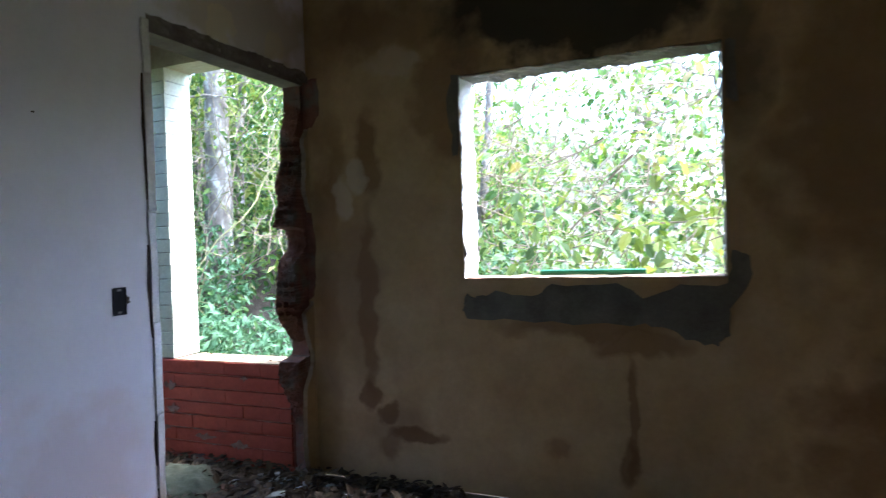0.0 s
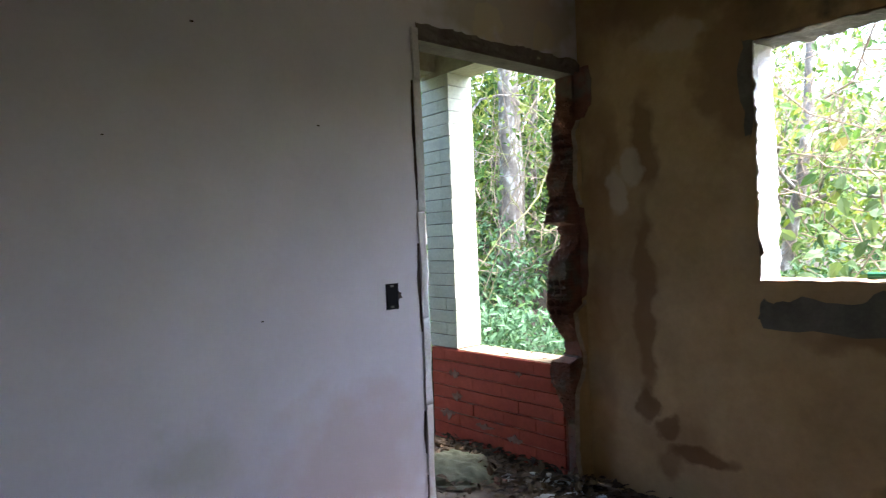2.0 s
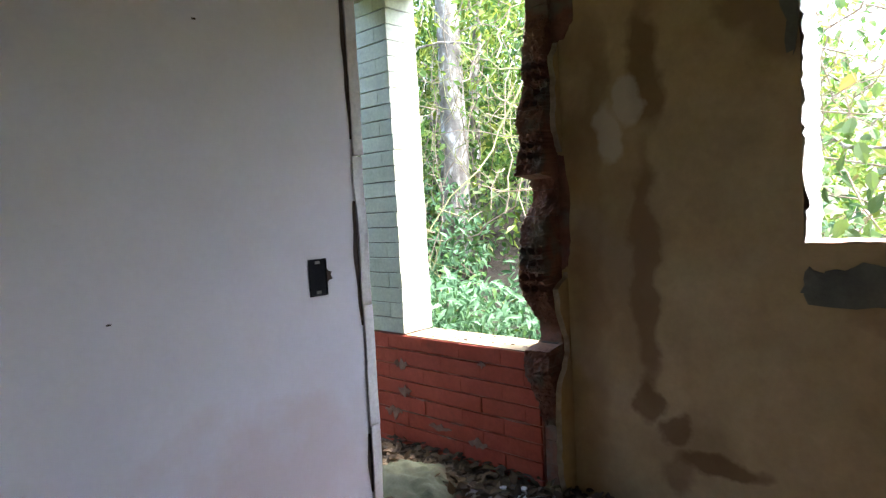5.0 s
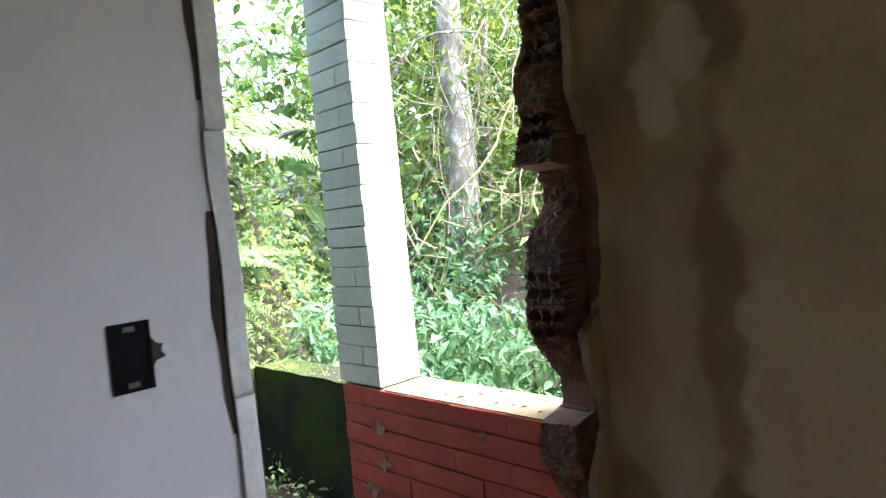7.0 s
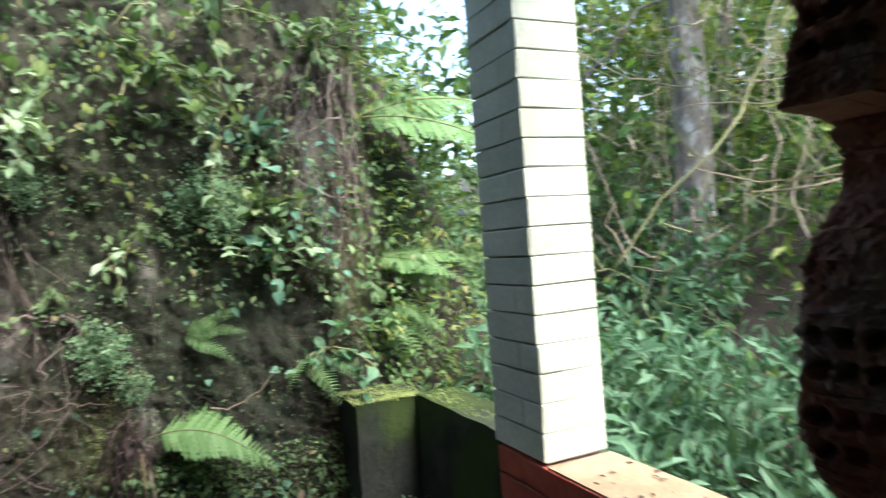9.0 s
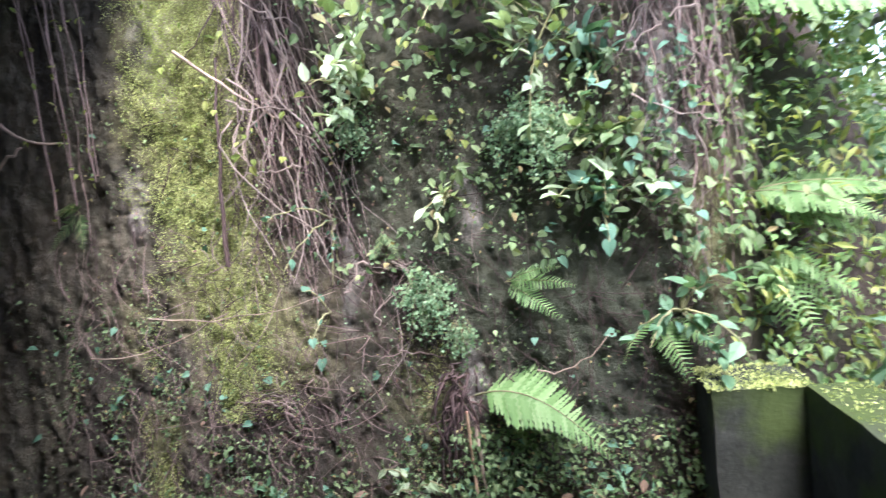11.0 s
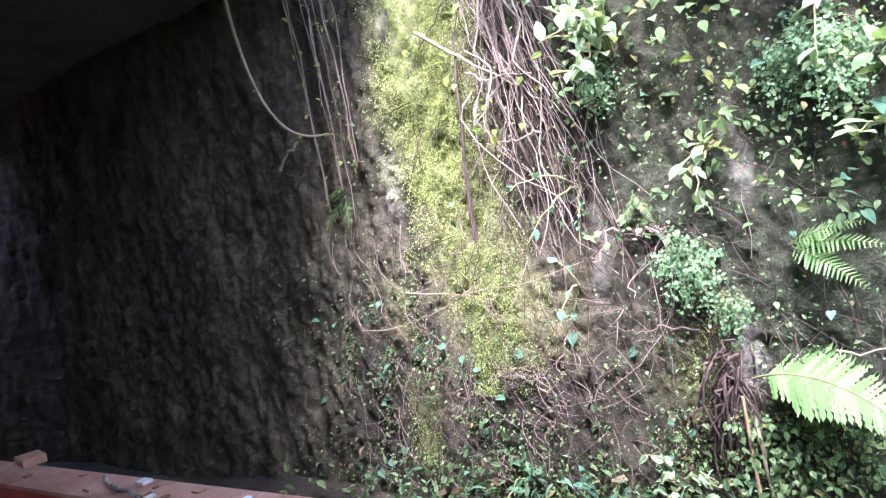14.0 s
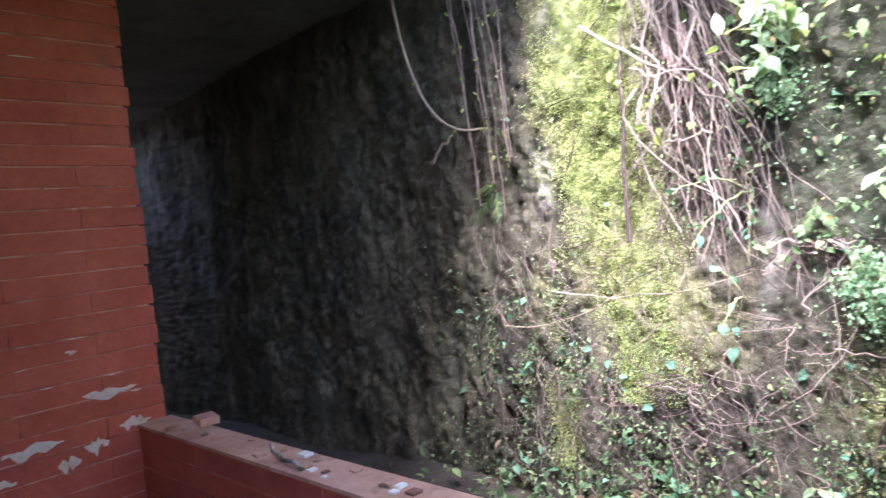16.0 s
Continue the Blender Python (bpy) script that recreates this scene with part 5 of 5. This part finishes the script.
def crumble(a, b, depth_dir, width, seed, along=60, across=6, amp=0.014):
    """A crumbled strip between a and b that reaches along depth_dir, standing a little proud."""
    a, b, d = np.asarray(a, float), np.asarray(b, float), np.asarray(depth_dir, float)
    out = unit(np.cross(d, b - a))
    v = []
    for i in range(along + 1):
        for j in range(across + 1):
            p = a + (b - a) * i / along + d * width * j / across
            h = amp * (0.5 + wob(*p, 11, seed) + 0.8 * wob(*p, 34, seed) + 0.4 * wob(*p, 70, seed))
            v.append(p + out * max(0.001, h) + d * (0.5 * amp * wob(*p, 30, seed + 4) if j == 0 else 0))
    k = across + 1
    f = [(i * k + j, (i + 1) * k + j, (i + 1) * k + j + 1, i * k + j + 1) for i in range(along) for j in range(across)]
    return Geo().add(v, f)


part("crumbled_jamb", crumble((WX0, YW, WZ0), (WX0, YW, WZ1), (0, 1, 0), 0.19, 1.5, amp=0.016), M_TRIM, surround, "whitish crumbled window jamb")
part("crumbled_jamb", crumble((WX1, YW, WZ1), (WX1, YW, WZ0), (0, 1, 0), 0.19, 2.5, amp=0.012), M_CEMENT, surround)
part("crumbled_head", crumble((WX0, YW, WZ1), (WX1, YW, WZ1), (0, 1, 0), 0.19, 3.5), M_CEMENT, surround)
part("crumbled_sill", crumble((WX1, YW, WZ0), (WX0, YW, WZ0), (0, 1, 0), 0.19, 4.5, amp=0.006), M_CAP, surround)

bare = thing("bare_corner", (XW, YW, 1.1), "bare brick where plaster fell off beside the doorway", "broken plaster", kind="structure")
part("bare_brick", plate([(XW - 0.03, 2.19), (XW - 0.03, 1.92), (XW + 0.03, 1.93), (XW + 0.075, 1.99), (XW + 0.09, 2.1), (XW + 0.07, 2.19)], YW - 0.003, YW + 0.01, 82, 0.006, 4), M_CLAY, bare)

part("bare_brick", plate([(XW - 0.03, 1.46), (XW - 0.03, 0.97), (XW + 0.008, 0.99), (XW + 0.022, 1.1), (XW + 0.026, 1.3), (XW + 0.006, 1.45)], YW - 0.003, YW + 0.01, 84, 0.005, 4), M_CLAY, bare)

# plaster that is left on the broken wall end, with its pale torn edge
skin = thing("plaster_skin", (XW, YW, 1.1), "remaining cream plaster with a pale torn edge on the broken wall end", "broken plaster", kind="structure")
TORN = [(0.0, 2.94), (0.14, 2.9), (0.3, 2.905), (0.48, 2.915), (0.6, 2.985), (0.66, 3.0), (0.72, 2.975), (0.8, 2.937), (0.91, 2.93), (0.945, 3.005), (1.0, 3.03), (1.4, 3.03), (1.5, 2.99), (1.58, 2.965), (1.7, 2.975), (1.86, 2.965), (1.92, 3.01)]
for za, zb in ((0.004, 0.965), (1.47, 1.92)):
    n = 46
    zs = np.linspace(za, zb, n)
    ys = np.interp(zs, [a for a, b in TORN], [b for a, b in TORN]) + np.array([0.008 * wob(0, 0, z, 22, 4.4) + 0.004 * wob(0, 0, z, 60, 1.4) for z in zs])
    ys = np.minimum(ys, YW - 0.004)
    fx = np.array([XW + 0.003 + 0.002 * wob(0, 1, z, 9, 2.4) for z in zs])
    lip = np.minimum(ys + 0.012 + 0.006 * np.abs(np.sin(zs * 31)), YW - 0.002)
    quads = [(i, i + n, i + n + 1, i + 1) for i in range(n - 1)]
    part("plaster", Geo().add(list(zip(fx, lip, zs)) + [(x, YW - 0.001, z) for x, z in zip(fx, zs)], quads), M_NORTH, skin)
    part("torn_edge", Geo().add([(XW - 0.014, y, z) for y, z in zip(ys, zs)] + list(zip(fx, lip, zs)), quads), M_TORN, skin, "pale torn plaster edge")

pipe = thing("green_pipe", (-0.5, YW + 0.15, WZ0), "short dark green plastic pipe lying on the window sill", "pipe")
part("tube", Geo().tube(curve_pts((-0.8, YW + 0.12, WZ0 + 0.02), (-0.3, YW + 0.13, WZ0 + 0.02), k=5), 0.014, 10), surface("green_plastic", [(0.3, (0.01, 0.09, 0.04)), (0.7, (0.02, 0.14, 0.06))], 8, 40, rough=0.4), pipe)

# door head: exposed lintel with crumbled mortar
head = thing("door_head", (XW - 0.07, 2.4, HEAD), "exposed concrete lintel with crumbled mortar over the doorway", "lintel", kind="structure")
part("lintel", Geo().box(XW - WALL + 0.01, XW - 0.015, DOOR0 + 0.03, YW - 0.01, HEAD - 0.035, HEAD - 0.001), M_MORTAR, head)
part("crumbled_edge", crumble((XW - 0.0, DOOR0 + 0.02, HEAD + 0.03), (XW - 0.0, YW - 0.01, HEAD + 0.03), (0, 0, -1), 0.06, 6.5, amp=0.02), M_MORTAR, head)
r = rng(77)
for i in range(7):
    y = DOOR0 + 0.03 + 1.0 * r.random()
    q = rough_block(XW - 0.03, XW + r.uniform(0.004, 0.016), y, y + r.uniform(0.02, 0.05), HEAD - r.uniform(0.0, 0.02), HEAD + r.uniform(0.004, 0.018), i, 4, 0.008)
    part("mortar_lump", q, (M_MORTAR, M_MORTAR, M_CEIL)[i % 3], head)

# litter on the porch floor: cloth, dead leaves, shards, rubble
def cloth():
    r = rng(91)
    n = 46
    v = []
    for i in range(n):
        for j in range(n):
            a, b = i / (n - 1) - 0.5, j / (n - 1) - 0.5
            x = -2.72 + a * 0.62 * (1 - 0.35 * abs(b)) + 0.05 * wob(a * 3, b * 3, 0, 1, 3)
            y = 2.6 + b * 0.5 * (1 - 0.3 * abs(a)) + 0.05 * wob(a * 3, b * 3, 5, 1, 4)
            d = max(0, 1 - (a * a + b * b) * 4.2)
            z = 0.012 + 0.085 * d ** 0.6 * (0.75 + 0.5 * wob(a * 4, b * 4, 0, 1, 1)) + 0.03 * d * abs(wob(a, b, 0, 9, 2)) + 0.008 * wob(a, b, 0, 24, 2)
            v.append((x, y, max(0.004, z)))
    f = [(i * n + j, (i + 1) * n + j, (i + 1) * n + j + 1, i * n + j + 1) for i in range(n - 1) for j in range(n - 1)]
    return Geo().add(v, f)


tagged(part("cloth", cloth(), M_CLOTH, smooth=True), "crumpled mouldy green cloth lying on the porch floor", "cloth")
r = rng(92)
m = 1500
P = np.stack([r.uniform(-3.2, -1.2, m), 2.98 - np.abs(r.normal(0, 0.3, m)), np.full(m, 0.012) + r.uniform(0, 0.035, m)], 1)
P = P[(P[:, 1] > 2.0) & ((P[:, 0] < -2.2) | (P[:, 1] < 3.0))]
m = len(P)
tagged(part("leaf_litter", Geo().leaves("ovate", P, outward(r, m, 1.0, (0, 0, 0), -0.1) * (1, 1, 0.3), outward(r, m, 0.25, (0, 0, 1), 0), r.uniform(0.03, 0.075, m)), M_DEADLEAF), "brown dead leaves and dirt along the wall foot", "leaf litter", "", "stuff")
for i in range(46):
    x, y = r.uniform(-2.55, -1.3), 2.96 - abs(r.normal(0, 0.2))
    if x > XW and y > 2.9:
        y -= 0.1
    s = r.uniform(0.012, 0.035)
    q = rough_block(x - s, x + s * r.uniform(0.5, 1.3), y - s * r.uniform(0.4, 1), y + s, 0.0, s * r.uniform(0.4, 1.0), i, 3, s * 0.35)
    tagged(part("rubble_piece", q, (M_CLAY, M_MORTAR, M_SHARD, M_MORTAR)[i % 4]), "small piece of broken masonry on the floor", "rubble", "rubble on the floor")
for i, (x, y, s, a) in enumerate([(-2.06, 2.62, 0.05, 20), (-2.2, 2.78, 0.03, 50), (-2.25, 2.86, 0.028, 10), (-2.1, 2.9, 0.03, 70), (-2.0, 2.72, 0.022, 40), (-2.32, 2.82, 0.02, 15)]):
    g = Geo().add([(-s, -s * 0.4, 0), (s, -s * 0.5, 0), (s * 0.9, s * 0.4, 0), (-s * 0.3, s * 0.6, 0), (-s, -s * 0.4, 0.006), (s, -s * 0.5, 0.007), (s * 0.9, s * 0.4, 0.01), (-s * 0.3, s * 0.6, 0.006)],
                  [(3, 2, 1, 0), (4, 5, 6, 7), (0, 1, 5, 4), (1, 2, 6, 5), (2, 3, 7, 6), (3, 0, 4, 7)])
    ob = tagged(part("shard", g, M_SHARD), "broken white tile shard lying in the dirt", "shard", "white shards")
    ob.matrix_basis = pose(x, y, 0.03, 6, -4, a)

# loose things on the west ledge
ob = tagged(part("loose_brick", brick_mesh("loose_brick", 0.11, 0.028, 0.075, M_CAPRED, 0.01, 5), None), "loose broken brick lying on the ledge", "brick")
ob.matrix_basis = pose(-3.33, -0.2, PT, 0, 0, 78)
r = rng(95)
for i in range(26):
    y = r.uniform(-0.2, 2.1)
    s = r.uniform(0.006, 0.02)
    q = rough_block(-3.27 - s, -3.27 + s, y - s, y + s * r.uniform(0.6, 1.6), PT - 0.001, PT + s * 0.5, i, 3, s * 0.35)
    o = part("crumb", q, (M_CAPRED, M_TRIM, M_CLAY)[i % 3])
    o.location.x = r.uniform(-0.05, 0.04)
    tagged(o, "crumb of brick and mortar on the ledge", "crumb", "crumbs on the ledge")
for a, b in (((-3.31, 0.42, PT + 0.008), (-3.23, 0.72, PT + 0.008)), ((-3.3, 1.3, PT + 0.006), (-3.24, 1.48, PT + 0.006))):
    tagged(part("twig", Geo().tube(curve_pts(a, b, (0.01, 0, 0.004), 6, r, 0.004), 0.006, 6), M_BARK), "short dark twig lying on the ledge", "twig", "twigs on the ledge")
m = 40
P = np.stack([r.uniform(-3.0, -2.3, m), r.uniform(3.02, 3.2, m), np.full(m, PT + 0.004)], 1)
tagged(part("cap_litter", Geo().leaves("blade", P, outward(r, m, 1, (0, 0, 0), 0) * (1, 1, 0.1), outward(r, m, 0.2, (0, 0, 1), 0), r.uniform(0.01, 0.035, m)), M_DEADLEAF), "bits of dead leaves on the parapet cap", "leaf litter", "", "stuff")

# brickwork
brick_face(parapet, M_RED, (-3.345, 2.993, -0.06), 0, 3.345 - 2.225, 0.581 + 0.083, unit_len=0.26, joint=0.009, seed=1)
brick_face(pillar, M_PALE, (PX0, PY0, PT + 0.004), 0, PX1 - PX0, PZ1 - PT, 0.0813, PX1 - PX0, joint=0.006, seed=2, bond=0.36)
brick_face(pillar, M_PALE, (PX1, PY0, PT + 0.004), 90, PY1 - PY0, PZ1 - PT, 0.0813, 0.22, joint=0.003, seed=3, bond=0.0)
wing = bpy.data.objects["wing_wall"]
brick_face(wing, M_RED, (-2.225, -0.452, 0.0), 180, 1.11, 2.55, unit_len=0.58, seed=4, ragged=0.016)
brick_face(ledge, M_RED, (-3.21, -0.448, 0.014), 90, 2.59, 0.581, unit_len=0.43, seed=5)

# flaked paint on the red bricks, and thin strips along the courses
def flake(x, z, w, h, y, seed):
    r = rng(seed)
    k = 10
    top = [(x - w / 2 + w * i / (k - 1), z + h * r.uniform(0.0, 0.6) * np.sin(np.pi * (i + 0.4) / k)) for i in range(k)]
    low = [(x - w / 2 + w * i / (k - 1), z - h * r.uniform(0.05, 1.0) * np.sin(np.pi * (i + 0.4) / k)) for i in range(k)][::-1]
    pts = top + low
    m = len(pts)
    return Geo().add([(a, y - 0.004, c) for a, c in pts] + [(a, y, c) for a, c in pts], [tuple(range(m)), tuple(range(2 * m - 1, m - 1, -1))] + [(i, m + i, m + (i + 1) % m, (i + 1) % m) for i in range(m)])


r = rng(901)
for i, (x, z, w, h) in enumerate([(-3.12, 0.765, 0.2, 0.035), (-2.84, 0.62, 0.2, 0.06), (-2.55, 0.66, 0.22, 0.07), (-3.2, 0.62, 0.12, 0.05), (-2.4, 0.6, 0.16, 0.07), (-3.05, 0.575, 0.09, 0.05), (-2.95, 0.53, 0.08, 0.05), (-3.0, 0.945, 0.04, 0.02), (-2.7, 0.52, 0.15, 0.06)]
                                 # these 18 thin pale strips paint highlights on the bricks' upper edges
                                 + [(r.uniform(-3.25, -2.3), 0.083 * r.integers(7, 26) - 0.002, r.uniform(0.03, 0.1), r.uniform(0.003, 0.01)) for _ in range(18)]):
    part("paint_flake", flake(x, z, w, h, -0.4425, 910 + i), M_PEELGLINT, wing)
for i, (x, z, w, h) in enumerate([(-3.12, 0.45, 0.1, 0.05), (-3.1, 0.31, 0.1, 0.05), (-2.55, 0.515, 0.05, 0.025), (-2.85, 0.15, 0.16, 0.04), (-3.2, 0.18, 0.14, 0.06), (-2.6, 0.12, 0.12, 0.05)]
                                 + [(r.uniform(-3.3, -2.3), -0.06 + 0.083 * r.integers(2, 8), r.uniform(0.05, 0.18), r.uniform(0.002, 0.006)) for _ in range(8)]):
    part("paint_flake", flake(x, z, w, h, 2.99, 960 + i), M_FLAKE, parapet)

# insects' specks and nail holes on the white wall
r = rng(990)
for i, (y, z) in enumerate([(0.72, 1.66), (0.25, 1.52), (0.62, 0.42), (1.2, 1.05), (-0.1, 2.0), (1.45, 1.75), (0.2, 0.9), (1.0, 2.05)]):
    k = 0.0025 + 0.003 * r.random()
    q = rough_block(XW - 0.001, XW + 0.003, y - k * (1 + r.random()), y + k, z - k * 0.6, z + k * 0.6, 990 + i, 3, 0.001)
    tagged(part("wall_speck", q, M_ROOTDARK), "small dark nest speck stuck on the white wall", "speck", "specks on the wall")
